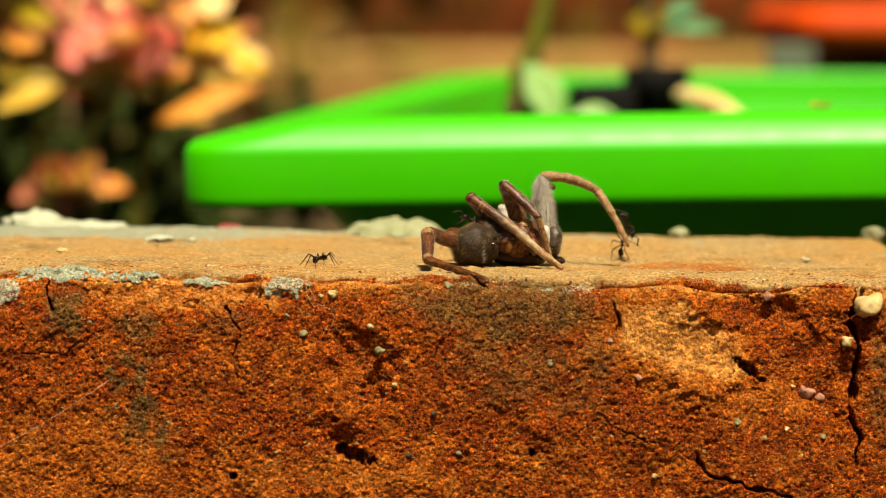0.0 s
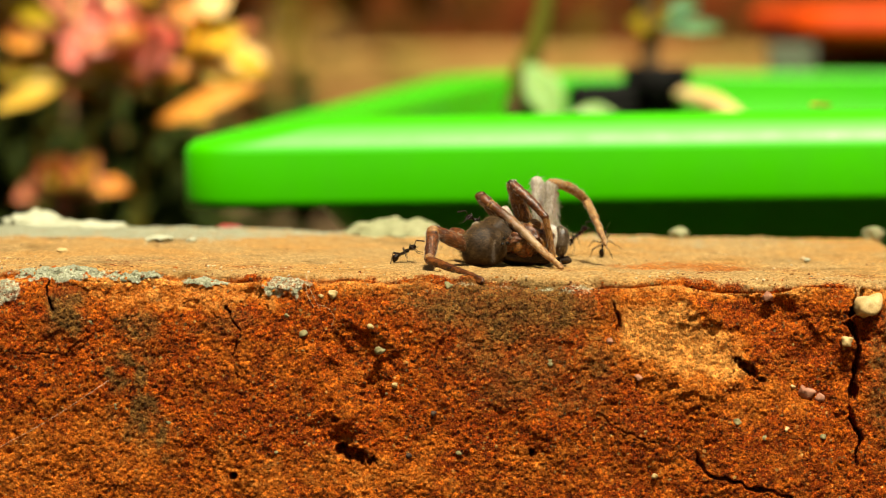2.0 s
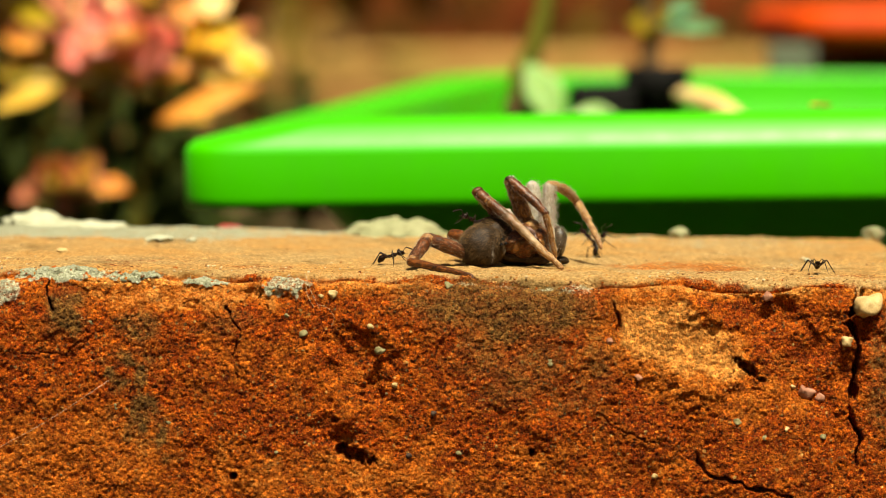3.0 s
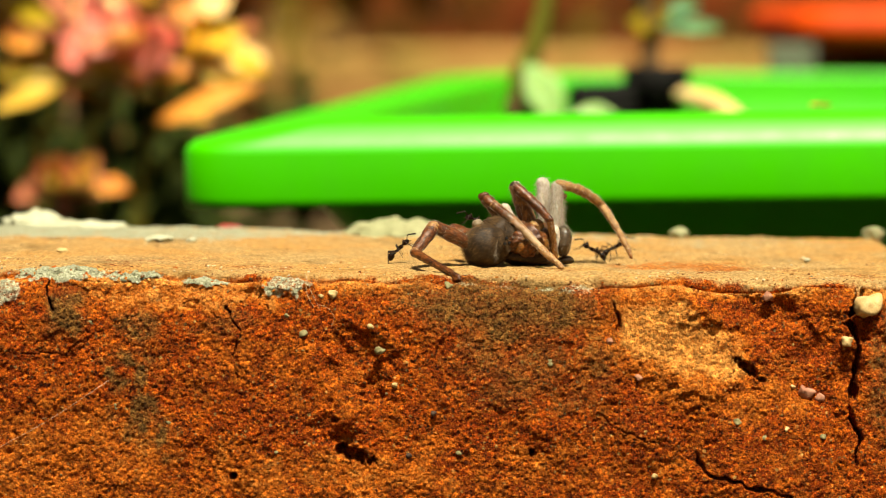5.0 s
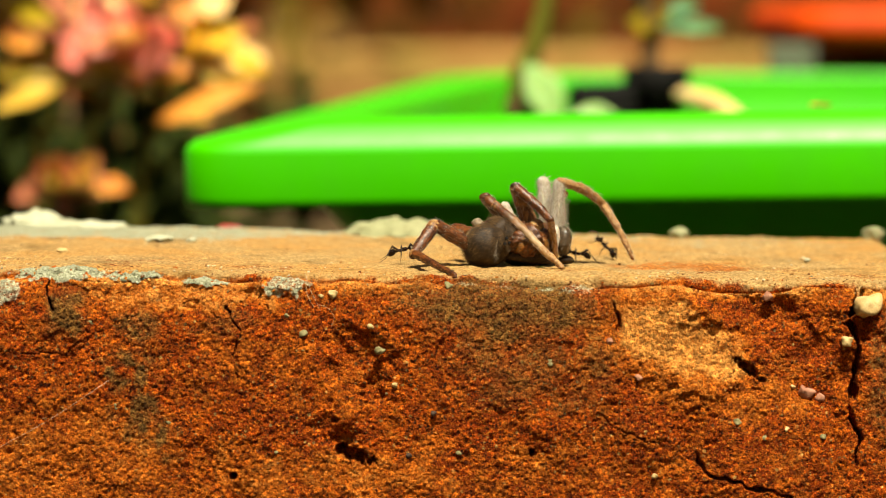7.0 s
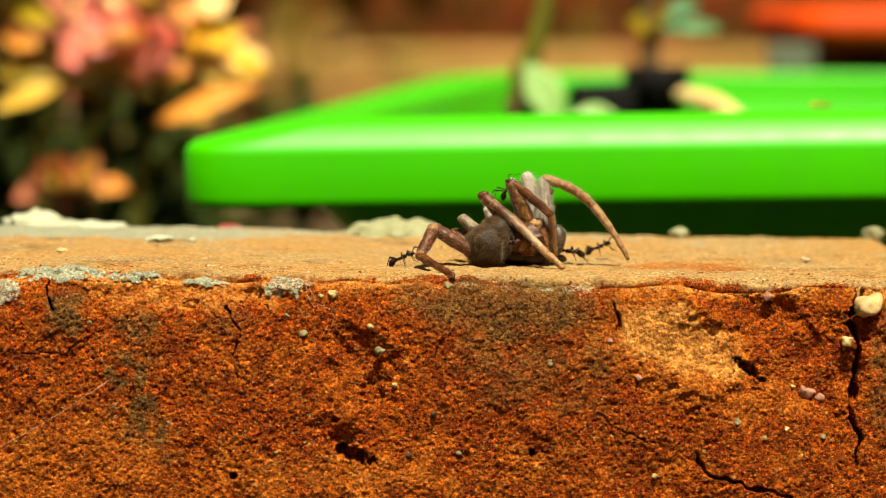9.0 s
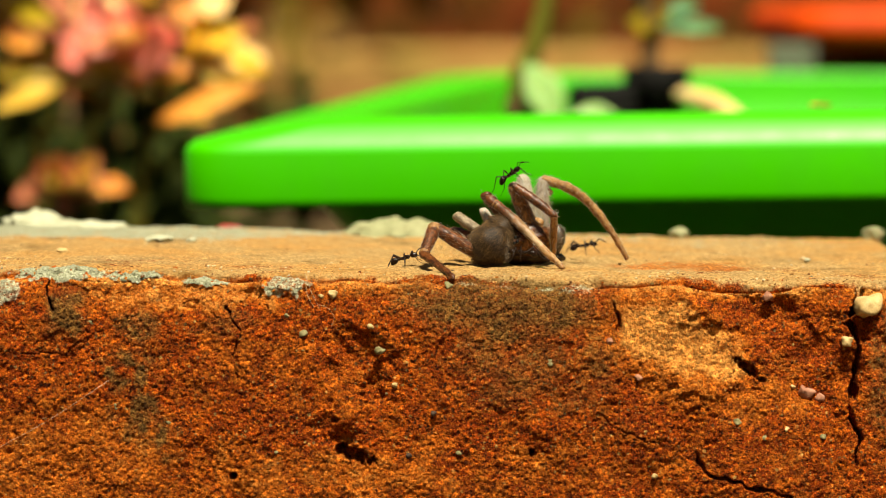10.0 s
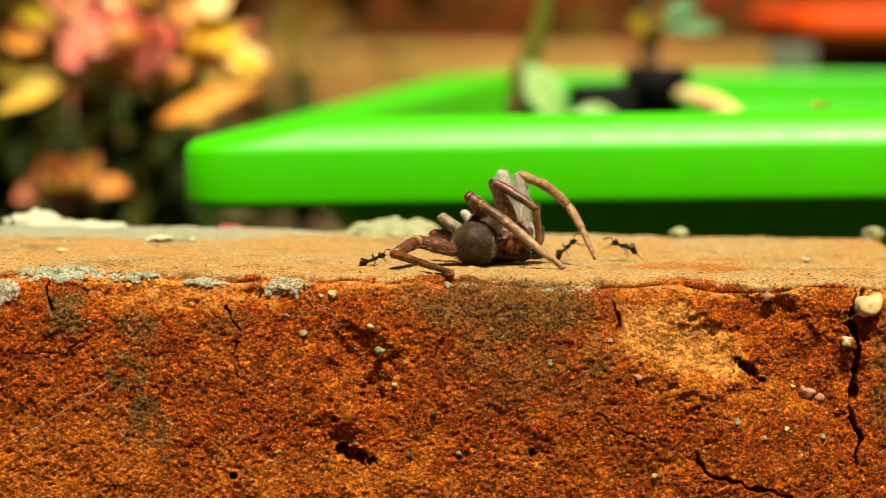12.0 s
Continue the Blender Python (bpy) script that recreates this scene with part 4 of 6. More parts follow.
def bush(name, label, cx, cy, w, d, h, count, mat_, size, seed):
    """A loose dark shrub: stems and one mass of many small leaves."""
    random.seed(seed)
    root = thing(name, label, "shrub", pose(cx, cy, -0.15))
    for k in range(7):
        x = random.uniform(-0.4, 0.4) * w
        part("stem", tube([(x * 0.3, 0, 0), (x * 0.7, random.uniform(-0.2, 0.2) * d, h * 0.5), (x, random.uniform(-0.3, 0.3) * d, h * 0.95)], [0.003, 0.002, 0.001], 7), M_BROWNSTEM, root)
    bm = bmesh.new()
    for k in range(count):
        u = random.random() ** 0.7
        p = Vector((random.gauss(0, 0.30) * w, random.gauss(0, 0.30) * d, h * u * (1 - 0.35 * random.random())))
        m = Matrix.Translation(p) @ Euler((random.uniform(-1, 1), random.uniform(-1, 1), random.uniform(0, 6.3))).to_matrix().to_4x4()
        s = size * random.uniform(0.6, 1.3)
        v = [bm.verts.new(m @ Vector(q)) for q in ((0, 0, 0), (s * 0.5, s * 0.28, s * 0.08), (s, 0, -s * 0.05), (s * 0.5, -s * 0.28, s * 0.08), (s * 0.5, 0, -s * 0.04))]
        bm.faces.new((v[0], v[4], v[1]))
        bm.faces.new((v[1], v[4], v[2]))
        bm.faces.new((v[2], v[4], v[3]))
        bm.faces.new((v[3], v[4], v[0]))
    ob = part("crown", bm, mat_, root)
    tagged(ob, kind="stuff")
    return root


# this shrub's leaf colour carries the shade behind the flowering plant
bush("shrub", "leafy shrub behind the flowering plant, shade put into its near-black green", -0.103, 0.50, 0.1, 0.1, 0.166, 3600, L_SHADED_GREEN, 0.015, 5)
bush("shrub", "brownish green shrub at the back of the yard", -0.34, 1.45, 0.42, 0.3, 0.36, 2200, L_BROWN, 0.035, 6)


def seedlings():
    """What stands in the green tray: two shoots, a fallen black pot and a piece of bark."""
    random.seed(9)
    y = 0.30
    s = (0.3895 + y) / 5.578

    def q(u, v, dy=0.0):
        return ((u - 0.784) * s, dy, 0.0347 - (v + 0.007) * s + 0.097)

    def shift(p):
        return (p[0] - q(0.925, 0)[0], p[1], p[2])

    foot = q(0.925, 0)[0]
    shoots = [([(0, 0, 0), shift(q(0.917, 0.20)), shift(q(0.938, 0.11)), shift(q(0.962, 0.02)), shift(q(0.975, -0.08))], 0.003, M_STEM,
               [(shift(q(0.93, 0.11, -0.004)), shift(q(0.99, 0.215, -0.008)), 0.0092, L_PALE, 0.2), (shift(q(1.0, 0.21, -0.01)), shift(q(1.09, 0.20, -0.012)), 0.007, L_PALE, 0.3),
                (shift(q(0.97, -0.02)), shift(q(0.93, -0.1)), 0.008, L_TEAL, 0.3)])]
    p = plant("seedling", "young green shoot with pale oval leaves in the green tray", foot, y, -0.097, shoots)
    part("root_clod", blob((0.0040, 0.0036, 0.0062), shift(q(0.926, 0.185, 0.0)), 3, 0.0018, 300.0, 4.0), M_BROWNSTEM, p, "brown clod round the stem's foot")
    part("old_stalk", tube([(0, 0, 0), shift(q(0.93, 0.25)), shift(q(0.93, 0.19))], [0.003, 0.003, 0.002], 8), M_BROWNSTEM, p)
    foot2 = q(1.16, 0)[0]

    def shift2(p):
        return (p[0] - foot2, p[1], p[2])

    shoots = [([(0, 0, 0), shift2(q(1.16, 0.16)), shift2(q(1.165, 0.08)), shift2(q(1.15, 0.0)), shift2(q(1.14, -0.08))], 0.0027, M_BROWNSTEM,
               [(shift2(q(1.155, 0.06, -0.002)), shift2(q(1.115, 0.03, -0.006)), 0.0058, L_OLIVE, 0.3), (shift2(q(1.16, 0.055)), shift2(q(1.19, 0.02, -0.004)), 0.006, L_OLIVE, 0.3),
                (shift2(q(1.17, 0.05)), shift2(q(1.30, 0.055, 0.01)), 0.0045, L_TEAL, 0.4), (shift2(q(1.17, 0.04)), shift2(q(1.26, 0.0, 0.01)), 0.0042, L_TEAL, 0.4)])]
    plant("seedling", "young shoot with yellow and blue-green leaves in the green tray", foot2, y + 0.02, -0.097, shoots)
    pot = thing("black_pot", "black plastic nursery pot sunk in the green tray", "pot", pose(q(1.168, 0)[0], y + 0.012, -0.097))
    prof = [(0.0085, 0.0), (0.0092, 0.06), (0.0098, 0.088), (0.0112, 0.0885), (0.0112, 0.094), (0.0100, 0.0945), (0.0092, 0.090), (0.002, 0.089)]
    bm, made = loft([[Vector((r * 0.66 * math.cos(w), r * 0.66 * math.sin(w), z * 1.23)) for w in (2 * math.pi * k / 24 for k in range(24))] for r, z in prof])
    bm.faces.new(made[-1])
    bm.faces.new(made[0][::-1])
    part("body", bm, M_BLACK, pot)
    slab = thing("black_tray", "flat black plastic tray lying beside the pot", "tray", pose(q(1.067, 0)[0], y + 0.004, -0.097))
    part("body", box_bm((0.0146, 0.016, 0.1125), (0, 0, 0.0563), 0.002, 0.0006, 90.0, 2.0, cuts=2), M_BLACK, slab)
    bark = thing("bark_piece", "curved pale tan piece of dry bark in the tray", "bark", pose(q(1.21, 0)[0], y - 0.015, -0.097))
    c = q(1.21, 0)[0]
    part("piece", tube([(q(1.205, 0)[0] - c, 0.004, q(0, 0.168)[2]), (q(1.255, 0)[0] - c, 0, q(0, 0.184)[2]), (q(1.30, 0)[0] - c, -0.004, q(0, 0.222)[2]), (q(1.315, 0)[0] - c, -0.006, q(0, 0.30)[2]), (q(1.315, 0)[0] - c, -0.006, 0.0)], [0.003, 0.0039, 0.0034, 0.003, 0.002], 10, None, 0.7, 0.0006, 300.0), M_DRYWOOD, bark)


seedlings()


chip = thing("dry_leaf", "small dry orange leaf on the green rim", "leaf", pose(0.0603, 0.1275, 0.0166, 0, -4, 20))
part("blade", leaf_bm(0.0035, 0.0022, 0.0004, 0.5, 0.1), L_ORANGE, chip)


def clay_trough():
    """A long clay planter behind the green tray: a thick rim over a body that stands further in."""
    box = thing("clay_trough", "long orange-red clay planter with a thick rim", "planter", pose(0.0, 0.502, -0.15))
    plan = ((0.0985, 0.0), (0.0985, 0.15), (0.47, 0.15), (0.47, 0.0))
    top = 0.1688

    def rings(*prof):
        return [[Vector((p.x, p.y, z)) for p in rounded_plan(*plan, i, 0.016)] for i, z in prof]

    round_rim = [(0.0075 - 0.0075 * math.sin(w), top + 0.0065 - 0.0065 * math.cos(w)) for w in (math.pi * k / 10 for k in range(11))]
    bm, made = loft(rings((0.0170, top + 0.001), *round_rim, (0.0165, top + 0.012), (0.0170, top + 0.001)))
    part("rim", bm, M_TERRACOTTA, box)
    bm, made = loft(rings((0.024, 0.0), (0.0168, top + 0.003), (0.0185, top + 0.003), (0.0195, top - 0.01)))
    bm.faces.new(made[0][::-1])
    # the body's dark red holds the shade cast by the rim
    part("body", bm, M_SHADED_CLAY, box, "clay body, the rim's shade put into its dark red")
    bm, made = loft(rings((0.0190, top - 0.004), (0.04, top - 0.002)))
    bm.faces.new(made[-1])
    part("soil", bm, M_EARTH, box, "dark planting soil")


clay_trough()
block = thing("concrete_block", "small grey concrete block beside the clay planter", "block", pose(0.0975, 0.4945, -0.15))
part("body", box_bm((0.0132, 0.009, 0.1714), (0, 0, 0.0857), 0.001, 0.0006, 50.0, 3.0, cuts=3), M_GREY, block)


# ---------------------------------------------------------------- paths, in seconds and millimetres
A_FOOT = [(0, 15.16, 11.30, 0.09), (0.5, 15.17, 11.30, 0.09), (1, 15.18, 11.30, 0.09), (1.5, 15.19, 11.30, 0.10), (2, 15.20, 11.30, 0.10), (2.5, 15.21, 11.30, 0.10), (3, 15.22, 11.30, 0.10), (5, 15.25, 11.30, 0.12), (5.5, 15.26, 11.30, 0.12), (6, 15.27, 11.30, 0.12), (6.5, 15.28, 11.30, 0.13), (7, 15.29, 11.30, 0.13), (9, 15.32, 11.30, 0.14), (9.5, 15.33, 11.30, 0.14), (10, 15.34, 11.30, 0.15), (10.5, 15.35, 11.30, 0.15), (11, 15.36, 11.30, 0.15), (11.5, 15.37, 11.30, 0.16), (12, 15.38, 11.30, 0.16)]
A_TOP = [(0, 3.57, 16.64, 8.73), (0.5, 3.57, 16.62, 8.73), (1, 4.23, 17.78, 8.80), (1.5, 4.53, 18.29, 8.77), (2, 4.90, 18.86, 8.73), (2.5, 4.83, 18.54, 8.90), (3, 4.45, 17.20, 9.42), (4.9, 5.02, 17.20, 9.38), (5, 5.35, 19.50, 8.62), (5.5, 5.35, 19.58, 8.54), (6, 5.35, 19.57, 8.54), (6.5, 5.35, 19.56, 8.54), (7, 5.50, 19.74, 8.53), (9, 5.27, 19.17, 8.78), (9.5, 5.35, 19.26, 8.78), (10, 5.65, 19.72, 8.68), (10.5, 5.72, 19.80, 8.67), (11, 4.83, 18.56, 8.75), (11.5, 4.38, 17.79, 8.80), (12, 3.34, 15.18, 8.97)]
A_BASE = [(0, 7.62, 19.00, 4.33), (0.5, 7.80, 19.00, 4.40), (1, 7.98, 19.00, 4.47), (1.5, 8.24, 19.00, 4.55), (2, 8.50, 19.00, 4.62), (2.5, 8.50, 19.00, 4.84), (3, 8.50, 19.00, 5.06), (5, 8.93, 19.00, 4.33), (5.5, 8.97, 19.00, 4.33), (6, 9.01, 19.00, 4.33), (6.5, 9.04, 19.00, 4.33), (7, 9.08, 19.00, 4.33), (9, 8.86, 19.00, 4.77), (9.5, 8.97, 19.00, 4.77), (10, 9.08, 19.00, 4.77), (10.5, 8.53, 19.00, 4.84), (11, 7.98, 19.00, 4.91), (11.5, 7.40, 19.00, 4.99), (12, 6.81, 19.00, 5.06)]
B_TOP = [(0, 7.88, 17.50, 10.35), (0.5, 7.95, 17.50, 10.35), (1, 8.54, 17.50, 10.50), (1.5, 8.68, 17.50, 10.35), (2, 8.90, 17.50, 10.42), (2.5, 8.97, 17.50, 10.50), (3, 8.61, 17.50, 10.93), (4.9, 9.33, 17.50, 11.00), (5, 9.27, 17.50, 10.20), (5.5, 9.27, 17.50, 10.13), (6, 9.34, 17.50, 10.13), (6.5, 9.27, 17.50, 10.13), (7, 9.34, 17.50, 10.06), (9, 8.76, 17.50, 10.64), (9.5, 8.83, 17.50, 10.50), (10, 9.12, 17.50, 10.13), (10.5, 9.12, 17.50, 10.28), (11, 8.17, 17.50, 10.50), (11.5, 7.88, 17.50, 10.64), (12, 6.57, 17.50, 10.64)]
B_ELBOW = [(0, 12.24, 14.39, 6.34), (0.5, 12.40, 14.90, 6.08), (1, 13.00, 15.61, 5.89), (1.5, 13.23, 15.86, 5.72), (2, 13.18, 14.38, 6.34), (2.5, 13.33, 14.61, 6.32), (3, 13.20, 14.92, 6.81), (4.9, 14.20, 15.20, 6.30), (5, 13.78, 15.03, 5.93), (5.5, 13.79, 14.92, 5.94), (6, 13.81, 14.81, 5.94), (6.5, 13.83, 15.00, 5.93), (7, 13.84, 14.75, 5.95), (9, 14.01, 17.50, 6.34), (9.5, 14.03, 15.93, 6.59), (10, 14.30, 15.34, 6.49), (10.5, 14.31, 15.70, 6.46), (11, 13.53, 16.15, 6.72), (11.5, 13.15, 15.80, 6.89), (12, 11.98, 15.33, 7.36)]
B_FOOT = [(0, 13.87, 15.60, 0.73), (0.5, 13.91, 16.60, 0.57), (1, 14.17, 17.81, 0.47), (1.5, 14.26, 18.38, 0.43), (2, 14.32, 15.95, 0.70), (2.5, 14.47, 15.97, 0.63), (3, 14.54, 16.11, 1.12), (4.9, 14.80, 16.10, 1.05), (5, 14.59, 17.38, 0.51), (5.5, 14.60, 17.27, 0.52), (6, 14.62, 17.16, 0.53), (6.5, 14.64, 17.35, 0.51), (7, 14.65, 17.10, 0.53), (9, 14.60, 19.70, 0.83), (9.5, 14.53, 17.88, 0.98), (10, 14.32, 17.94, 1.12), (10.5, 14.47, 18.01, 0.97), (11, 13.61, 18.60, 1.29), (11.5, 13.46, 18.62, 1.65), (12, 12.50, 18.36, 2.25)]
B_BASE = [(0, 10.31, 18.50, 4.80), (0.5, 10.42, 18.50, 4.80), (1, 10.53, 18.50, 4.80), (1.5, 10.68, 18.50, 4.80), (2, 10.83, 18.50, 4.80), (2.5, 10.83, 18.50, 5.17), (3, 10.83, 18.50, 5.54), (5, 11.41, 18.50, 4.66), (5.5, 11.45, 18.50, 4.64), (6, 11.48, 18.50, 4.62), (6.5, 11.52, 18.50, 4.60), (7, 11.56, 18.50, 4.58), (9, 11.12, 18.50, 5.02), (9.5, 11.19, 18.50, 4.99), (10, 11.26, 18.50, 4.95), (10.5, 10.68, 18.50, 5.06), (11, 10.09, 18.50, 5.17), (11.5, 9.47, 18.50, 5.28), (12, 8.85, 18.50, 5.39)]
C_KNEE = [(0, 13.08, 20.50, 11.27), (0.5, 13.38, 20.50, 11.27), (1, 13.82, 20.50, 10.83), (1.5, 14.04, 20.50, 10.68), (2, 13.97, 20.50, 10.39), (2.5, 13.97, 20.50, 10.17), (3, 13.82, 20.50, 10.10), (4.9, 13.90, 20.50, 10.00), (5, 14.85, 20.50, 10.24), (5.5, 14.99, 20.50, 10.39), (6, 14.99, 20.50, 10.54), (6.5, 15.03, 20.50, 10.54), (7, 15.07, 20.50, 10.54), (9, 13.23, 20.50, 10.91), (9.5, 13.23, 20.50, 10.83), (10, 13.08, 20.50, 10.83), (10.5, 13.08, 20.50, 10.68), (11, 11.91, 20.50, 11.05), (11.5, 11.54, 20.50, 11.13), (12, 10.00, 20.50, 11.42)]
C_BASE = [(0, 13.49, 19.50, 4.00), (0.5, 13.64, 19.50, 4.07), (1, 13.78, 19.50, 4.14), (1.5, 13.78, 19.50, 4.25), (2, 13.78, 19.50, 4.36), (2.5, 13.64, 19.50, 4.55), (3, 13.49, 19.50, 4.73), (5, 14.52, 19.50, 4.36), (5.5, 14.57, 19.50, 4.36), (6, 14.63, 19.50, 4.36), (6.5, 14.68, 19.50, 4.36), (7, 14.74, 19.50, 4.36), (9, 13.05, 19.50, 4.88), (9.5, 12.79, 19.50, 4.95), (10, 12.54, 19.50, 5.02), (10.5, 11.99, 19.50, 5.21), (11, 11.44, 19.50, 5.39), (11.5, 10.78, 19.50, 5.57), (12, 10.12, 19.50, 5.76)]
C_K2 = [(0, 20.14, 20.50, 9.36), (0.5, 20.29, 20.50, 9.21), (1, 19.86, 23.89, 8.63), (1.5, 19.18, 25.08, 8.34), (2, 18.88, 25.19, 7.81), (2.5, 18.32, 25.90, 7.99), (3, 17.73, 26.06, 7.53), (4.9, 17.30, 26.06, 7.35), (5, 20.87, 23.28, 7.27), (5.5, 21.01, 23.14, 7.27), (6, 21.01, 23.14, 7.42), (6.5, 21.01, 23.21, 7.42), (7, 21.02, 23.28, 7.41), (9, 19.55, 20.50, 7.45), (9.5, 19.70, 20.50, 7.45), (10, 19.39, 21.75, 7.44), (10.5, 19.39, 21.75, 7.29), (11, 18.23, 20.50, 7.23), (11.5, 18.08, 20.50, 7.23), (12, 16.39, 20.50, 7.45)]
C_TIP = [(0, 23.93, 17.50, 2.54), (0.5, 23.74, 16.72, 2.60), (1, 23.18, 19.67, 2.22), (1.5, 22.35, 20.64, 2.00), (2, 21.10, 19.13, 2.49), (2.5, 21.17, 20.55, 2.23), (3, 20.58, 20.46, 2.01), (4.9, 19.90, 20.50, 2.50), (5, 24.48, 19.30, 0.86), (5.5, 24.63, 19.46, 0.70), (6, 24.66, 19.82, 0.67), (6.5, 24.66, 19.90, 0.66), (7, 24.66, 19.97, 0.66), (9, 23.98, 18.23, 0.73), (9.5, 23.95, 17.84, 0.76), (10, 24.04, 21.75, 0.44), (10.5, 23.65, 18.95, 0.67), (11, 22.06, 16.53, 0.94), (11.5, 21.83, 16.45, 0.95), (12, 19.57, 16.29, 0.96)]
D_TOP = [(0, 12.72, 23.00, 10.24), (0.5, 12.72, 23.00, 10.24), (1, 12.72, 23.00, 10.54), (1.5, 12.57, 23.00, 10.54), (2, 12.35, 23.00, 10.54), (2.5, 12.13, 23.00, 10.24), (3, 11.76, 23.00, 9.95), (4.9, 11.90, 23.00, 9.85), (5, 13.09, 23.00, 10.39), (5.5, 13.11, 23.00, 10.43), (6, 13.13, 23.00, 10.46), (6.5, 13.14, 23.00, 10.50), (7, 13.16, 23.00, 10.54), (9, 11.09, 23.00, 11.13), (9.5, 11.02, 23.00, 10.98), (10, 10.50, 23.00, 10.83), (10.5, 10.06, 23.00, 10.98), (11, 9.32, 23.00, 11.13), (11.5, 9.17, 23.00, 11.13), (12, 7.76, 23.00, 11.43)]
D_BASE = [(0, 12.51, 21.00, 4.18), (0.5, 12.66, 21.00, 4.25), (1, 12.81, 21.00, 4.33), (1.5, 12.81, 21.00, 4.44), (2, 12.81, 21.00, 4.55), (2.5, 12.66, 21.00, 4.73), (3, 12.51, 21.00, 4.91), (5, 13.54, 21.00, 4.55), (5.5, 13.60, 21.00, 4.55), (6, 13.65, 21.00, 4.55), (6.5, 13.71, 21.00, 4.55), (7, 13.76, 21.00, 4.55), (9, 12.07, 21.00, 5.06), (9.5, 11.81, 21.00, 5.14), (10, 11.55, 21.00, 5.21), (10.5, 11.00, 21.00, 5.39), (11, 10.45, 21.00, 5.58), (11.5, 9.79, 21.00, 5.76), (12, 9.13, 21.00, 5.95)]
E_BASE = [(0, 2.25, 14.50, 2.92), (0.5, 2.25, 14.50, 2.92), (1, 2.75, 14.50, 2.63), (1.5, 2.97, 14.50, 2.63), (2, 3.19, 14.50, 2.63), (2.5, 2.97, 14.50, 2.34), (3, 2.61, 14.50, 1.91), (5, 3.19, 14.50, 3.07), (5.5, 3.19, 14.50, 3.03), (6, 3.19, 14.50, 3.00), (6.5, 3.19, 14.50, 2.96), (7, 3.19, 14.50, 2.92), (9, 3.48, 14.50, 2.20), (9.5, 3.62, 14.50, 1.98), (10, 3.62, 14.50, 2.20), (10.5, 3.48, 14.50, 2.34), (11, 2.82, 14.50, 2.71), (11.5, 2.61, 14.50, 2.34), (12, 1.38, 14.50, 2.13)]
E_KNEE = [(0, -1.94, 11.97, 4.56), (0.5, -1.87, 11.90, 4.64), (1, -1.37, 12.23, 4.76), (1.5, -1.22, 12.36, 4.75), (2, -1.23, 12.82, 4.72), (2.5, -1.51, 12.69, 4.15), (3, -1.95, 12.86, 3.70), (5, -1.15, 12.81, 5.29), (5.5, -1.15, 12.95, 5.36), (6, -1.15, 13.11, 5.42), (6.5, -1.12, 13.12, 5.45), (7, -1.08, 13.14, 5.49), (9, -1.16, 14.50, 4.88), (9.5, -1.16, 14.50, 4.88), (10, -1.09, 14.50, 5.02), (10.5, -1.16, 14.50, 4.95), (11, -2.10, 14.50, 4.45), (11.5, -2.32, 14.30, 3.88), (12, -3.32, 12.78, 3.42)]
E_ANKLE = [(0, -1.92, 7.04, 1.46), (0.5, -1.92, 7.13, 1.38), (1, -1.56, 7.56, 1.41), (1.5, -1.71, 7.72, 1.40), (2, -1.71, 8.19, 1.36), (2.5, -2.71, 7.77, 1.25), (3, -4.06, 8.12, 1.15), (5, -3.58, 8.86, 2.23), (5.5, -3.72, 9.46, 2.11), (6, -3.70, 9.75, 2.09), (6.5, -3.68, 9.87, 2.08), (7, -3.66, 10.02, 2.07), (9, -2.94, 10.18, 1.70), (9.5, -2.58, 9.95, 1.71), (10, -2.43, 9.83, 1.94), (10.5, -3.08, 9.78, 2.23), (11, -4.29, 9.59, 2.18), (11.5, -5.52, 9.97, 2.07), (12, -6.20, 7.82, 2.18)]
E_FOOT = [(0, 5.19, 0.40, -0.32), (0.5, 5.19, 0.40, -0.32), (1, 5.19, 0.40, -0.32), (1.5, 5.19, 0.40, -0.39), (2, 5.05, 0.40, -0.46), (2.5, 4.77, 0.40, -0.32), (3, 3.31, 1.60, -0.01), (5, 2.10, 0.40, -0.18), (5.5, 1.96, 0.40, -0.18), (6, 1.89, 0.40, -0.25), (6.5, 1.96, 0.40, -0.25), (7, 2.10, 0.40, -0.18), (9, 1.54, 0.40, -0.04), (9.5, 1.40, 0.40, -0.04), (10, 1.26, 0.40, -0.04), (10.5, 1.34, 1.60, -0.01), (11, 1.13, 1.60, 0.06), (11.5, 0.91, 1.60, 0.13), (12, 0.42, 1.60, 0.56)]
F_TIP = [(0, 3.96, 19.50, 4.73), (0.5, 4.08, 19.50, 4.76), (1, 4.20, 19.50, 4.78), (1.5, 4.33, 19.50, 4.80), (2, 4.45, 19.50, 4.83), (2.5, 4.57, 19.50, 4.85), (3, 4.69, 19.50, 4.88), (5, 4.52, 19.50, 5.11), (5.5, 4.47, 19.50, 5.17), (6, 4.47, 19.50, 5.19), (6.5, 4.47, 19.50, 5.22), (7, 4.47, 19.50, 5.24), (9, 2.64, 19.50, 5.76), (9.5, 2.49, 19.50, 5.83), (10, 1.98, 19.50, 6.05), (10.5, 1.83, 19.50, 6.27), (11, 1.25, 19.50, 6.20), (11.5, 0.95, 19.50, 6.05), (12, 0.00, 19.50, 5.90)]
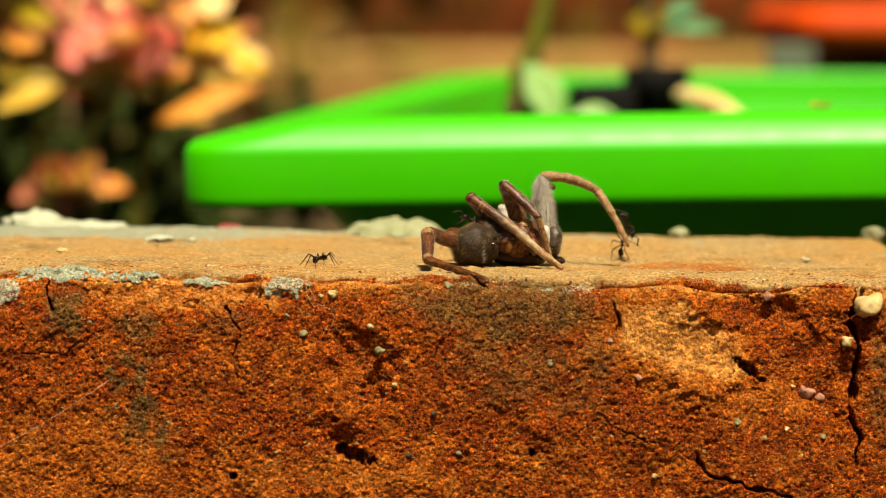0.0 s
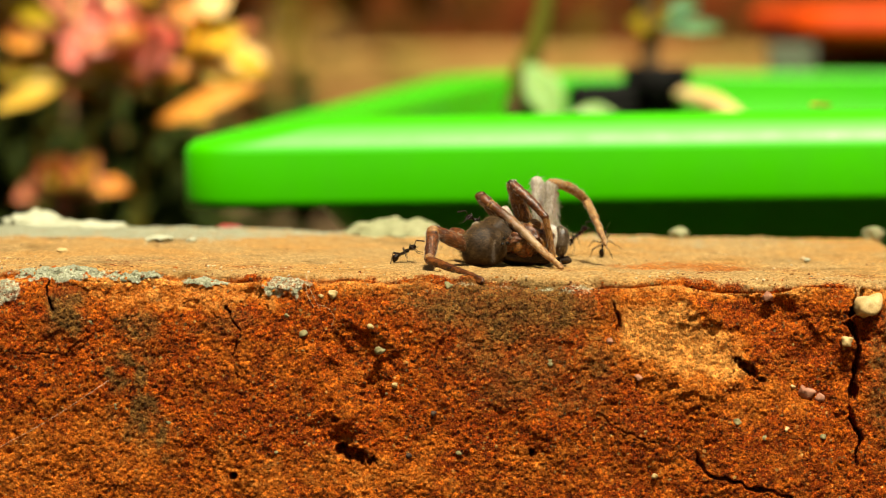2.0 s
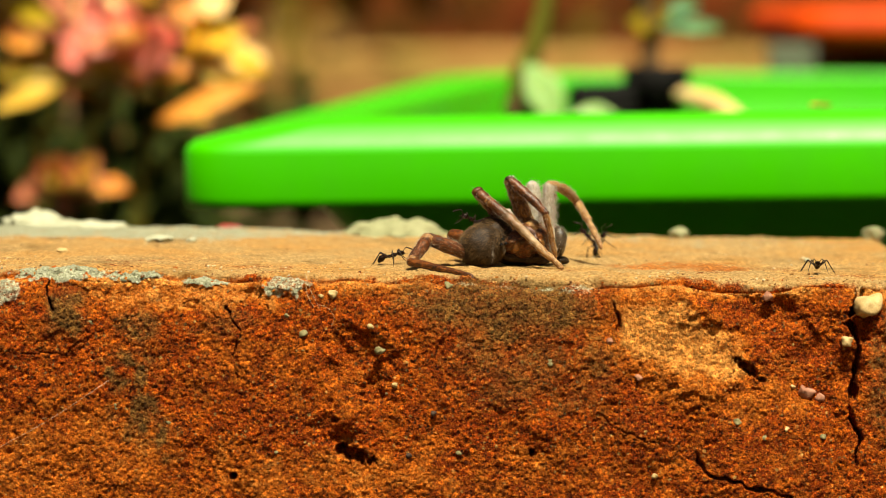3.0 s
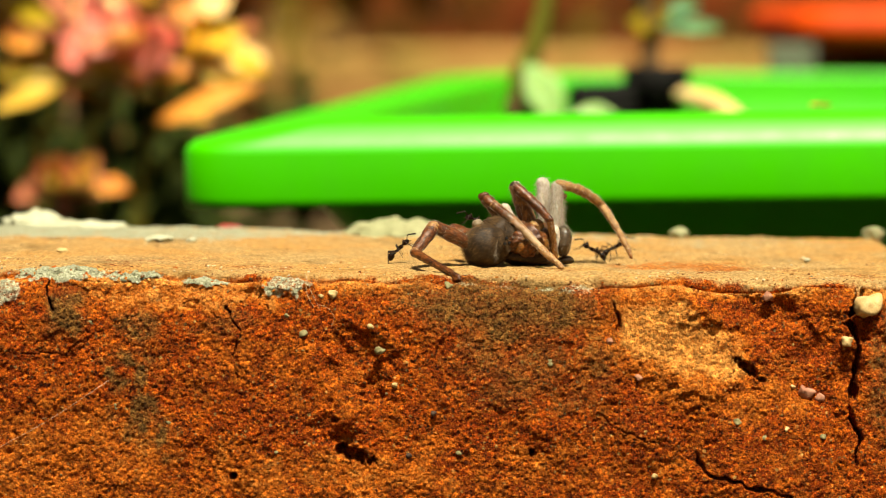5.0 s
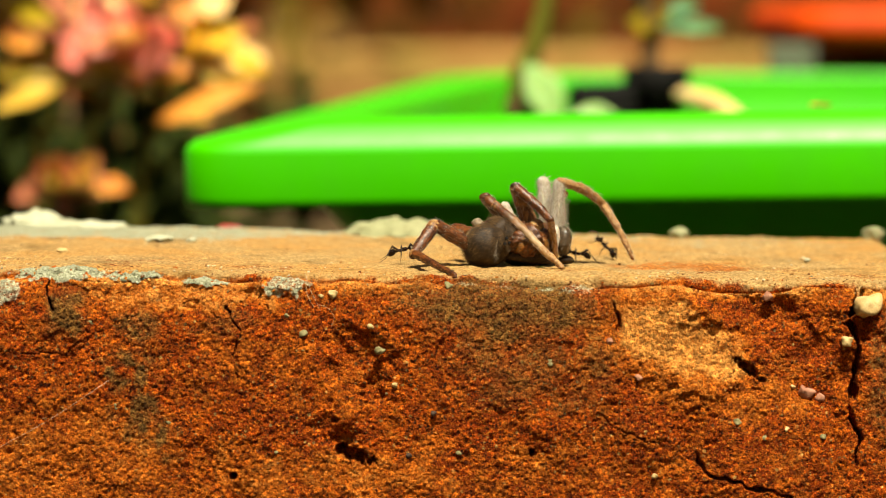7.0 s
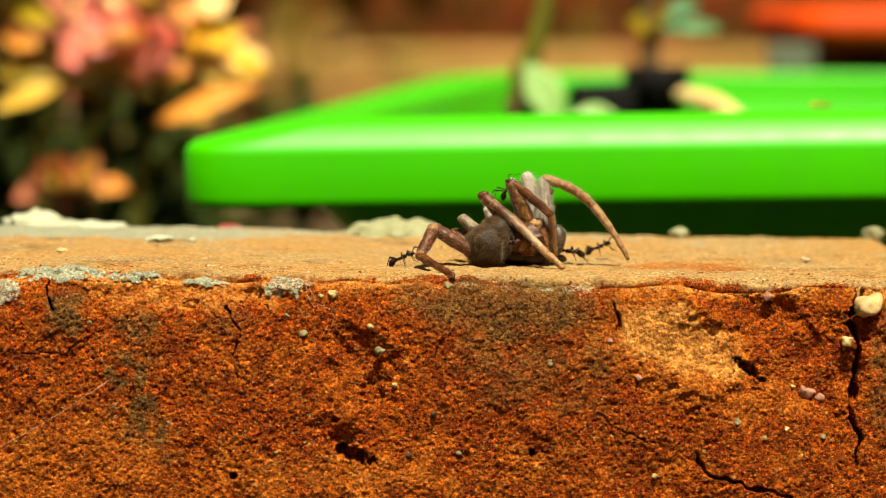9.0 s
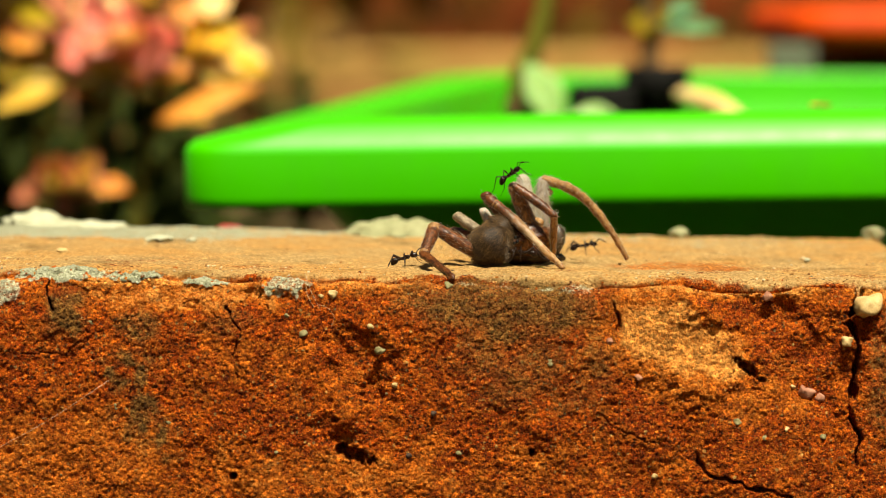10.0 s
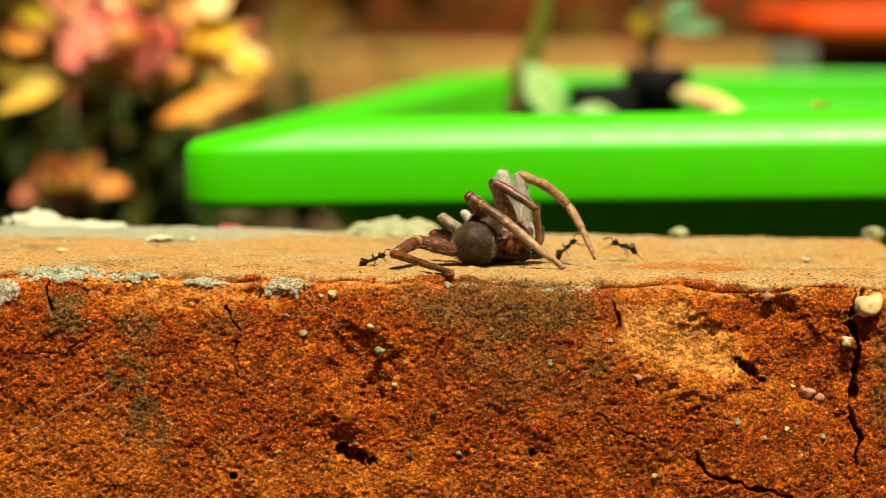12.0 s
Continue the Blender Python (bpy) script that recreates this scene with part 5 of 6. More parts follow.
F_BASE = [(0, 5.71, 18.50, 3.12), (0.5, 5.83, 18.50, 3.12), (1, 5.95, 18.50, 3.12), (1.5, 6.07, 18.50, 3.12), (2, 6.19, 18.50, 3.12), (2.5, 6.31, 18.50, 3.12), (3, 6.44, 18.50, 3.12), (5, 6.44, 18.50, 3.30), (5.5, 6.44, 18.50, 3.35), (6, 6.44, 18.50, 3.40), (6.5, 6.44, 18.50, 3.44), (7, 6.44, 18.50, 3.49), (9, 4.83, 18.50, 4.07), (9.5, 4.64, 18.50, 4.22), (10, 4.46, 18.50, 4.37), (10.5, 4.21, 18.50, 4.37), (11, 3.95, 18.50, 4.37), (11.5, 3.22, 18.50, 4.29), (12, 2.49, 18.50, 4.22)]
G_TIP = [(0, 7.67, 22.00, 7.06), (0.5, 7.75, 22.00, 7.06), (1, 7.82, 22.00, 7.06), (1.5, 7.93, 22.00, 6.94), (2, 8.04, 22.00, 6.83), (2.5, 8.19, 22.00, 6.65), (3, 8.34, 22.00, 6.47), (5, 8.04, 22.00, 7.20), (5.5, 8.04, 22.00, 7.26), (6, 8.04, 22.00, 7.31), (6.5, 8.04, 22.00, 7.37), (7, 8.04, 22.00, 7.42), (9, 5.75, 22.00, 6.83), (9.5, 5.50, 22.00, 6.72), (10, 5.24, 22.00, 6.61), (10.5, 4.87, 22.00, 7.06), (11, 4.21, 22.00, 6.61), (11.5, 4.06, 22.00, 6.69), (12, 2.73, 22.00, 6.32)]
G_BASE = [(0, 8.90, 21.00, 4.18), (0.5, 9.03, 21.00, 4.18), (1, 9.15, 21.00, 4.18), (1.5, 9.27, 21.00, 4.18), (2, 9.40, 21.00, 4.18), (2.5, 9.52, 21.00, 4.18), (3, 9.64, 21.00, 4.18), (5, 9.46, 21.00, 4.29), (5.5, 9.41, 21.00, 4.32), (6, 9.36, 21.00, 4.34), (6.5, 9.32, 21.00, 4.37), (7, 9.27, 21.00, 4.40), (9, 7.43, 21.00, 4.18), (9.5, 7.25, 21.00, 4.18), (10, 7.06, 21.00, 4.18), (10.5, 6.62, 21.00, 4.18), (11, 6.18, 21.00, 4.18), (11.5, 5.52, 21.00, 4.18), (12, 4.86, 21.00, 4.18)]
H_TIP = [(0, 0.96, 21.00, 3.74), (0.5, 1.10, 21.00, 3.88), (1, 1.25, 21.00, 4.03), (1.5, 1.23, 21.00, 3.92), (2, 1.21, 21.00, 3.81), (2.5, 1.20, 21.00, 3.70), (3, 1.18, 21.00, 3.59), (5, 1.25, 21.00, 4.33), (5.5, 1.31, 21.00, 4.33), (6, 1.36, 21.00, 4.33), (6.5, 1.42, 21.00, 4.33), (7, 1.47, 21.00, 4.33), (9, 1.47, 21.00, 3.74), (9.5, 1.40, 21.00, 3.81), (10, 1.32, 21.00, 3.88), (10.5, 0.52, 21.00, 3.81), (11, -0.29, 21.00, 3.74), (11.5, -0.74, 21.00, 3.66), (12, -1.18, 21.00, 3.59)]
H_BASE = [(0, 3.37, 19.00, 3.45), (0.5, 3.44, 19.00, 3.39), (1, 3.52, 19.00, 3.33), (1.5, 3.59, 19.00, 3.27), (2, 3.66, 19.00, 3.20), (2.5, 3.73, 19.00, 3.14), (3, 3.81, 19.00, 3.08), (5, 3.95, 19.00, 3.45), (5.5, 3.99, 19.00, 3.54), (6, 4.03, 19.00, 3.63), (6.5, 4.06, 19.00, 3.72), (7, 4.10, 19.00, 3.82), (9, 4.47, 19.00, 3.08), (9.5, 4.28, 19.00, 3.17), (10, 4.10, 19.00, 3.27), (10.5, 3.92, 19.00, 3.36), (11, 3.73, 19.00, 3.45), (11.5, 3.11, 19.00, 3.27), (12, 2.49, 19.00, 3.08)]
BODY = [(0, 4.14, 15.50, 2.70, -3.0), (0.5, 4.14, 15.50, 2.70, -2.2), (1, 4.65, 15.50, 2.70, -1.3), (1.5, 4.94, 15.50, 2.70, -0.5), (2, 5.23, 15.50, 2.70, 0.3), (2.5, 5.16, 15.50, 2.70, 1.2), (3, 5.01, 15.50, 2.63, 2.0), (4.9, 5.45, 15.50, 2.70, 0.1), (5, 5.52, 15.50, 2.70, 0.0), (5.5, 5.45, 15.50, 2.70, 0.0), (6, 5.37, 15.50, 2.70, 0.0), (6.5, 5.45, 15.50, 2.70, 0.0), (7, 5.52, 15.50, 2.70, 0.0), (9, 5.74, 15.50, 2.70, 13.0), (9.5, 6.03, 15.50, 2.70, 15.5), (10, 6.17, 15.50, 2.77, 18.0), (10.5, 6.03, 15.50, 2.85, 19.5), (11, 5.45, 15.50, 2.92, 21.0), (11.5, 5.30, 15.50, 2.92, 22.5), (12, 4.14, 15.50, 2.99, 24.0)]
ANT_LEFT = [(0, -15.69, 12.00, 1.25, 5, -62), (0.2, -15.3, 12.00, 1.25, 5, -80), (0.3, -15.04, 12.00, 1.25, 3, -85), (0.4, -13.13, 13.00, 1.31, 5, -35), (0.5, -10.08, 15.00, 1.65, 17, 0), (0.6, -8.65, 16.00, 1.50, 10, 0), (0.7, -8.07, 16.00, 1.28, 5, 0), (0.8, -6.49, 17.00, 1.34, 15, 0), (1, -5.32, 17.00, 1.63, 25, 0), (1.5, -5.25, 17.00, 1.63, 25, 0), (2, -4.96, 17.00, 1.63, 25, 0), (2.5, -5.96, 16.00, 1.43, 12, 0), (3, -6.58, 14.00, 1.44, 10, 0), (5, -5.67, 16.00, 2.15, 38, 0), (5.5, -6.11, 16.00, 2.22, 35, 0), (6, -6.83, 16.00, 1.79, 28, 0), (6.5, -5.73, 15.00, 2.16, 10, 0), (7, -5.21, 14.00, 2.17, 8, 0), (9, -5.27, 13.00, 1.24, 20, 0), (9.5, -5.47, 12.00, 1.18, 20, 0), (10, -4.89, 12.00, 1.32, 12, 0), (10.5, -5.86, 14.00, 1.30, 22, 0), (11, -6.98, 16.00, 1.28, 15, 0), (11.5, -8.10, 14.00, 1.08, 18, 0), (12, -8.95, 13.00, 1.02, 18, 0)]
ANT_TIP = [(0, 23.99, 30.00, 1.85, 60, 60), (0.5, 23.99, 30.00, 1.70, 60, 60), (1, 23.46, 30.00, 1.70, 60, 60), (1.5, 22.31, 31.00, 1.78, 55, 60), (2, 21.46, 32.00, 1.70, 60, 70), (2.5, 21.31, 32.00, 1.55, 60, 70), (3, 21.01, 32.00, 1.70, 50, 40), (4.9, 19.80, 30.00, 1.90, 30, 20), (5, 22.86, 30.00, 1.18, 20, 20), (5.5, 23.12, 32.00, 1.09, 20, 30), (6, 21.71, 31.00, 0.80, 15, 170), (6.5, 21.71, 31.00, 0.87, 20, 170), (7, 21.66, 30.00, 1.40, 40, 175), (9, 20.71, 29.00, 1.33, 18, 0), (9.5, 19.73, 29.00, 1.56, 20, 0), (10, 18.83, 29.00, 1.56, 4, 0), (10.5, 18.83, 29.00, 1.41, 18, 0), (11, 17.71, 29.00, 1.41, 22, 0), (11.5, 17.71, 29.00, 1.48, 50, 20), (12, 16.35, 27.00, 1.34, 38, 0)]
ANT_CLIMB = [(0, 24.49, 27.00, 4.33, -70, 0), (0.3, 23.60, 27.00, 6.94, -60, 0), (0.5, 23.15, 27.00, 6.87, -65, 0), (0.7, 23.00, 27.00, 7.17, -65, 0), (0.9, 20.46, 30.00, 5.77, -60, 180), (1, 20.46, 30.00, 5.24, -60, 180), (1.3, 20.20, 31.00, 4.04, -40, 180), (1.5, 21.06, 30.00, 2.91, -30, 180), (2, 18.22, 34.00, 2.60, 35, 10), (2.5, 19.84, 33.00, 2.07, 20, 40), (3, 19.62, 33.00, 2.30, 40, 170), (4.9, 16.90, 26.00, 1.00, 15, 180), (5, 20.01, 27.00, 1.04, 25, 180), (5.5, 20.31, 27.00, 1.12, 12, 180), (6, 17.49, 24.00, 0.69, 4, 180), (6.5, 18.28, 25.00, 0.76, 15, 180), (7, 17.61, 25.00, 0.83, 5, 180), (9, 16.67, 22.00, 1.30, 5, 180), (9.5, 10.51, 12.00, 1.97, 0, 180), (10, 10.10, 10.00, 2.20, 0, 180), (10.5, 7.79, 9.00, 2.43, 0, 180), (11, 0.93, 9.00, 2.36, -12, 0), (11.5, -0.29, 9.00, 2.29, -20, 0), (12, 1.00, 17.00, 1.80, -25, 0)]
ANT_BACK = [(0, 3.97, 21.00, 5.36, 20, 180), (2, 4.56, 21.00, 5.36, 20, 180), (3, 3.97, 21.00, 5.50, 20, 180), (5, 4.56, 21.00, 5.43, 15, 180), (6, 4.56, 21.00, 5.28, 15, 180), (6.5, 5.75, 22.00, 4.55, 10, 180), (7, 6.49, 22.00, 4.40, 10, 180), (9, 8.40, 21.00, 9.60, 40, -60), (9.5, 6.85, 17.00, 9.72, 15, -80), (9.7, 7.14, 17.00, 10.09, 35, -55), (9.85, 7.67, 18.00, 10.83, 35, -40), (10, 8.69, 18.00, 11.63, 30, -30), (10.3, 11.27, 16.00, 11.24, -35, -15), (10.5, 11.56, 16.00, 10.95, -45, 0), (10.8, 12.38, 19.00, 8.94, -65, 0), (11.2, 14.97, 26.00, 4.92, -75, 0), (11.3, 15.23, 27.00, 3.43, -60, 0), (11.4, 17.37, 30.00, 1.33, -20, 0), (11.5, 20.15, 33.00, 0.41, 0, 0), (11.6, 23.48, 33.00, 0.33, 0, -10), (11.7, 25.72, 30.00, 0.20, 0, -30), (11.8, 26.03, 29.00, 0.51, 15, -90), (11.9, 25.58, 29.00, 0.96, 25, -150), (12, 24.03, 28.00, 1.49, 15, -178)]
ANT_ENTERING = [(0, 78.53, 3.00, -0.25, 0, 180), (2.2, 60.39, 4.00, 0.08, 0, 180), (2.4, 53.96, 6.00, 0.19, 0, 180), (2.6, 50.79, 9.00, 0.36, 0, 180), (2.7, 48.54, 14.00, 0.50, 8, 180), (2.8, 47.62, 13.00, 0.44, 5, 180), (2.9, 47.51, 12.00, 0.46, 5, 200), (3, 47.87, 12.00, 0.46, 5, 265), (3.1, 48.06, 13.00, 0.44, 0, 300), (3.2, 50.79, 17.00, 0.54, 0, 350), (3.6, 60.92, 17.00, 0.54, 0, 360), (4, 71.13, 17.00, 0.54, 0, 360), (12, 74.04, 17.00, 0.54, 0, 360)]


# ---------------------------------------------------------------- the dead spider
def chitin(name, a, b, c, rough=0.3, scale=900.0, fade=None, soft=0.0, gloss=0.5, wax=0.0):
    n = Nodes(name)
    long = n.add("ShaderNodeMapping", Vector=n.coords(), Scale=(0.32, 1.0, 1.0)).outputs["Vector"]
    big, small = n.noise(scale), n.noise(scale * 5, 6.0, 0.75, long)
    col = n.mix(n.ramp(big, (0.3, 0.0), (0.7, 1.0)), a, b)
    col = n.mix(n.ramp(small, (0.46, 0.0), (0.62, 0.9)), col, c)
    col = n.mix(n.ramp(small, (0.32, 0.75), (0.43, 0.0)), col, tuple(min(0.7, 1.9 * v + 0.025) for v in b))
    if fade:
        # brown at the knee, fading to tan towards the foot
        along = n.add("ShaderNodeSeparateXYZ", Vector=n.coords()).outputs["X"]
        col = n.mix(n.ramp(n.math("MULTIPLY", along, 1.0 / fade[1]), (0.3, 0.0), (0.85, 0.8)), col, n.mix(n.ramp(small, (0.4, 0.0), (0.65, 1.0)), fade[0], tuple(1.7 * v for v in fade[0])))
    n.bump(n.math("ADD", small, n.math("MULTIPLY", big, 0.5)), 0.00007, 0.8)
    return n.done(col, n.ramp(small, (0.3, rough), (0.7, min(1, rough * 1.5))), gloss, Coat_Weight=wax, Coat_Roughness=0.18, Subsurface_Weight=soft, Subsurface_Radius=(0.0006, 0.00025, 0.0001))


C_BROWN = chitin("brown_chitin", (0.022, 0.005, 0.0008), (0.21, 0.062, 0.010), (0.005, 0.0016, 0.0006), 0.3, 1100.0, gloss=0.36, wax=0.05)
C_AMBER = chitin("amber_chitin", (0.05, 0.014, 0.002), (0.38, 0.16, 0.032), (0.009, 0.003, 0.001), 0.3, 1100.0, soft=0.15, wax=0.06)
C_TAN = chitin("tan_chitin", (0.19, 0.08, 0.02), (0.52, 0.29, 0.105), (0.10, 0.042, 0.011), 0.38, 1400.0, soft=0.15, gloss=0.3)
C_FADING = chitin("fading_brown_chitin", (0.028, 0.006, 0.001), (0.2, 0.058, 0.010), (0.006, 0.002, 0.0008), 0.32, 1100.0, fade=((0.36, 0.24, 0.12), 0.0125), gloss=0.38)
C_PALE = chitin("pale_hairy_chitin", (0.36, 0.31, 0.23), (0.54, 0.48, 0.38), (0.27, 0.225, 0.165), 0.55, soft=0.3, gloss=0.3)
C_DARK = chitin("dark_hairy_chitin", (0.014, 0.007, 0.0016), (0.05, 0.025, 0.006), (0.004, 0.002, 0.0006), 0.45, gloss=0.25)
C_GREYBROWN = chitin("grey_brown_shell", (0.03, 0.019, 0.009), (0.11, 0.075, 0.04), (0.009, 0.005, 0.003), 0.25, soft=0.2)
C_STUMP = chitin("dull_tan_chitin", (0.17, 0.12, 0.065), (0.32, 0.25, 0.15), (0.08, 0.05, 0.026), 0.5)
H_PALE = mottled("pale_hairs", (0.46, 0.4, 0.3), (0.62, 0.55, 0.43), 2000.0, 0.6)
H_DIM = mottled("dim_hairs", (0.03, 0.016, 0.004), (0.24, 0.13, 0.035), 700.0, 0.6)
H_UMBER = mottled("umber_hairs", (0.06, 0.03, 0.008), (0.3, 0.165, 0.05), 700.0, 0.6)
H_BROWN = mottled("brown_hairs", (0.2, 0.14, 0.07), (0.32, 0.25, 0.14), 2000.0, 0.6)

random.seed(21)


def spot(track, t):
    """Where a path is at t seconds, in metres."""
    for r0, r1 in zip(track, track[1:]):
        if r0[0] <= t <= r1[0]:
            k = (t - r0[0]) / (r1[0] - r0[0])
            return Vector([(p + (q - p) * k) * MM for p, q in zip(r0[1:4], r1[1:4])])
    return Vector(track[-1][1:4]) * MM


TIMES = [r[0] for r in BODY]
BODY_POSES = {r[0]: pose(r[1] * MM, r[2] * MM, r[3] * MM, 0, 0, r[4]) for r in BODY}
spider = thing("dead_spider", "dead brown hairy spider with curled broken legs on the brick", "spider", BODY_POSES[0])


def furry(name, bm, material, parent, count, length, r, hair_mat, label="", shag=0.5, keep=None, comb=(0, 0, 0)):
    """A part with a coat of fine hairs, which are a part of it."""
    bmesh.ops.recalc_face_normals(bm, faces=bm.faces)
    bm.normal_update()
    faces = [f for f in bm.faces if keep is None or keep(f.calc_center_median())]
    area = [f.calc_area() for f in faces]
    coat = bmesh.new()
    for f in random.choices(faces, area, k=count):
        w = [random.random() for _ in f.verts]
        p = sum((v.co * k for v, k in zip(f.verts, w)), Vector()) / sum(w)
        d = (f.normal + Vector(comb) + Vector((random.uniform(-shag, shag), random.uniform(-shag, shag), random.uniform(-shag, shag)))).normalized()
        hair(coat, p, d, length * random.uniform(0.5, 1.3), r)
    ob = part(name, bm, material, parent, label)
    h = part("hairs", coat, hair_mat, ob)
    tagged(h, kind="stuff")
    return ob


# body: carapace, middle with the leg bases, shrivelled abdomen
bm = blob((0.00295, 0.0033, 0.0028), (0, 0, 0), 4, 0.00035, 500.0, 3.0)
for v in bm.verts:
    # a crease down the side and a flattened belly
    if v.co.z < -0.0024:
        v.co.z = -0.0024 + (v.co.z + 0.0024) * 0.4
    k = max(0.0, 1 - abs(v.co.x - 0.0016) / 0.0007)
    v.co.y += 0.0005 * k * (v.co.y < 0)
carapace = furry("carapace", bm, C_DARK, spider, 5200, 0.00048, 0.000013, H_DIM, "dark brown furry carapace", 0.6, comb=(-1.0, -0.3, -0.9))
crest = bmesh.new()
for k in range(70):
    z = random.uniform(-0.0019, 0.0008)
    hair(crest, Vector((0.0012 + random.uniform(-0.0002, 0.0002), -0.0029 + 0.35 * abs(z + 0.0004), z)), Vector((random.uniform(-0.4, 0.8), -1, random.uniform(-0.8, 0.3))).normalized(), 0.00055, 0.000012)
tagged(part("hair_crest", crest, H_PALE, spider, "tuft of pale hairs"), kind="stuff")
bm = blob((0.0027, 0.0024, 0.0022), (0.0022, 0.0019, 0.0014), 4, 0.0006, 500.0, 6.0)
furry("dorsal_hump", bm, C_DARK, spider, 2600, 0.0007, 0.000014, H_UMBER, "dark brown hairy back", 0.6, comb=(-1.0, -0.4, -0.4))
bm = blob((0.0034, 0.0030, 0.0023), (0.0056, 0.0018, 0.0006), 4, 0.0009, 520.0, 8.0)
jitter(bm, 0.0004, 1300.0, 3.0)
furry("middle", bm, C_BROWN, spider, 1100, 0.0006, 0.000010, H_BROWN, "amber-brown middle where the legs join", 0.8)
bm = blob((0.0034, 0.0025, 0.0011), (0.0048, 0.0024, -0.0016), 4, 0.0006, 600.0, 11.0)
part("underside", bm, C_DARK, spider, "dark shrivelled underside")
for k, (cx, cy, cz, tilt) in enumerate(((0.0032, -0.0005, 0.0010, 40), (0.0046, -0.0009, 0.0007, 60), (0.0060, -0.0008, 0.0005, 75), (0.0074, -0.0003, 0.0004, 100), (0.0058, 0.0004, 0.0019, 80), (0.0072, 0.0010, 0.0016, 95), (0.0042, 0.0008, 0.0018, 60))):
    part("coxa", blob((0.0014, 0.0008, 0.0006), (cx, cy + 0.0006, cz - 0.0003), 4, 0.0004, 900.0, k * 4.0, Euler((0, -radians(tilt), 0)).to_matrix()), C_AMBER if k % 2 else C_BROWN, spider)
part("soft_membrane", blob((0.0009, 0.0006, 0.0010), (0.0064, 0.0006, 0.0024), 3, 0.0005, 1100.0, 31.0), C_TAN, spider, "cream soft skin between the leg bases")
bm = blob((0.00125, 0.0018, 0.0020), (0.0102, 0.0034, 0.0003), 4, 0.0003, 700.0, 14.0)
for v in bm.verts:
    if v.co.x > 0.0103:
        v.co.x = 0.0103 + (v.co.x - 0.0103) * 0.75
furry("abdomen", bm, C_GREYBROWN, spider, 240, 0.0004, 0.00002, H_PALE, "shrivelled grey-brown abdomen", 0.6)
bm = blob((0.0012, 0.0012, 0.0021), (0.0088, 0.0030, 0.0004), 3, 0.0003, 700.0, 17.0)
part("abdomen_fold", bm, C_PALE, spider, "pale fold of skin")
bm = blob((0.0011, 0.0010, 0.00055), (0.0104, 0.0034, -0.0022), 3, 0.0002, 900.0, 19.0)
part("spinneret", bm, C_DARK, spider)
bm = blob((0.0016, 0.0013, 0.0008), (0.0075, 0.0020, -0.0020), 3, 0.0003, 900.0, 22.0)
part("shrunken_tip", bm, C_DARK, spider)
for ex, ey, ez in ((0.0026, -0.0022, 0.0010), (0.0030, -0.0018, 0.0004), (0.0024, -0.0023, 0.0003)):
    part("eye", blob((0.00024, 0.00024, 0.00024), (ex, ey, ez), 2), mottled("eye_black", (0.004, 0.004, 0.004), (0.01, 0.01, 0.01), 500.0, 0.1), spider)

LEG_PARTS = []  # part, path of its root, path towards which it points


def limb(name, a, b, length, radii, material, label="", hairs=0, hair_len=0.0006, hair_mat=H_PALE, bow=0.0, tip=None, rings=()):
    """A leg segment along +x; its root follows path a and it points at path b. length in mm, radii in mm."""
    n = len(radii)
    pts = [(length * MM * k / (n - 1), 0, bow * MM * math.sin(math.pi * k / (n - 1))) for k in range(n)]
    bm = tube(pts, [r * MM for r in radii], 14, None, 0.9, 0.00012, 1300.0, len(LEG_PARTS) * 3.3, 6)
    if hairs:
        ob = furry(name, bm, material, spider, hairs, hair_len, 0.000011, hair_mat, label, 0.6, comb=(1.1, 0, 0))
    else:
        ob = part(name, bm, material, spider, label)
    if tip:
        part("joint", blob((tip[0] * MM, tip[0] * MM, tip[0] * MM), (0, 0, 0), 3, tip[0] * MM * 0.3, 900.0, 2.0), tip[1], ob)
    for at, r in rings:
        x = at * length * MM
        band = tube([(x - 0.00016, 0, 0), (x, 0, 0), (x + 0.00016, 0, 0)], [r * MM * 0.95, r * MM, r * MM * 0.95], 12, None, 0.95, 0.00006, 3000.0, at * 9)
        for v in band.verts:
            v.co.z += bow * MM * math.sin(math.pi * at)
        part("joint_membrane", band, C_TAN, ob, "pale tan joint skin")
    LEG_PARTS.append((ob, a, b))
    return ob


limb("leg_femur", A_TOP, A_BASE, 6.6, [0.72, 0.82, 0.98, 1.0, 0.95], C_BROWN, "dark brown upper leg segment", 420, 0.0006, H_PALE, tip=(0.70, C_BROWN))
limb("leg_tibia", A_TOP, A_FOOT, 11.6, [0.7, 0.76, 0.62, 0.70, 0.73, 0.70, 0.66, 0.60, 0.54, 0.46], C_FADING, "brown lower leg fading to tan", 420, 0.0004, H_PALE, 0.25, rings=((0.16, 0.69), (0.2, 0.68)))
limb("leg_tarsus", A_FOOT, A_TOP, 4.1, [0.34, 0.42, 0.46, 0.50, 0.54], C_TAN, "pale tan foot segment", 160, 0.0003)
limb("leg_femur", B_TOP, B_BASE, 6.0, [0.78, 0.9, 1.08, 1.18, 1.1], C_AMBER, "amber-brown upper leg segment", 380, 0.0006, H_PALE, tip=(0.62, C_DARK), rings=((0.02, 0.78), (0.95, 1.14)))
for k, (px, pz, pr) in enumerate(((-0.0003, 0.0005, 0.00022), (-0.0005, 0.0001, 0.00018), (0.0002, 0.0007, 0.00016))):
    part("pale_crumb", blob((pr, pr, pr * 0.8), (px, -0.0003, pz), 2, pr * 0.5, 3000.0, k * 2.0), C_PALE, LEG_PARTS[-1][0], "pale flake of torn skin")
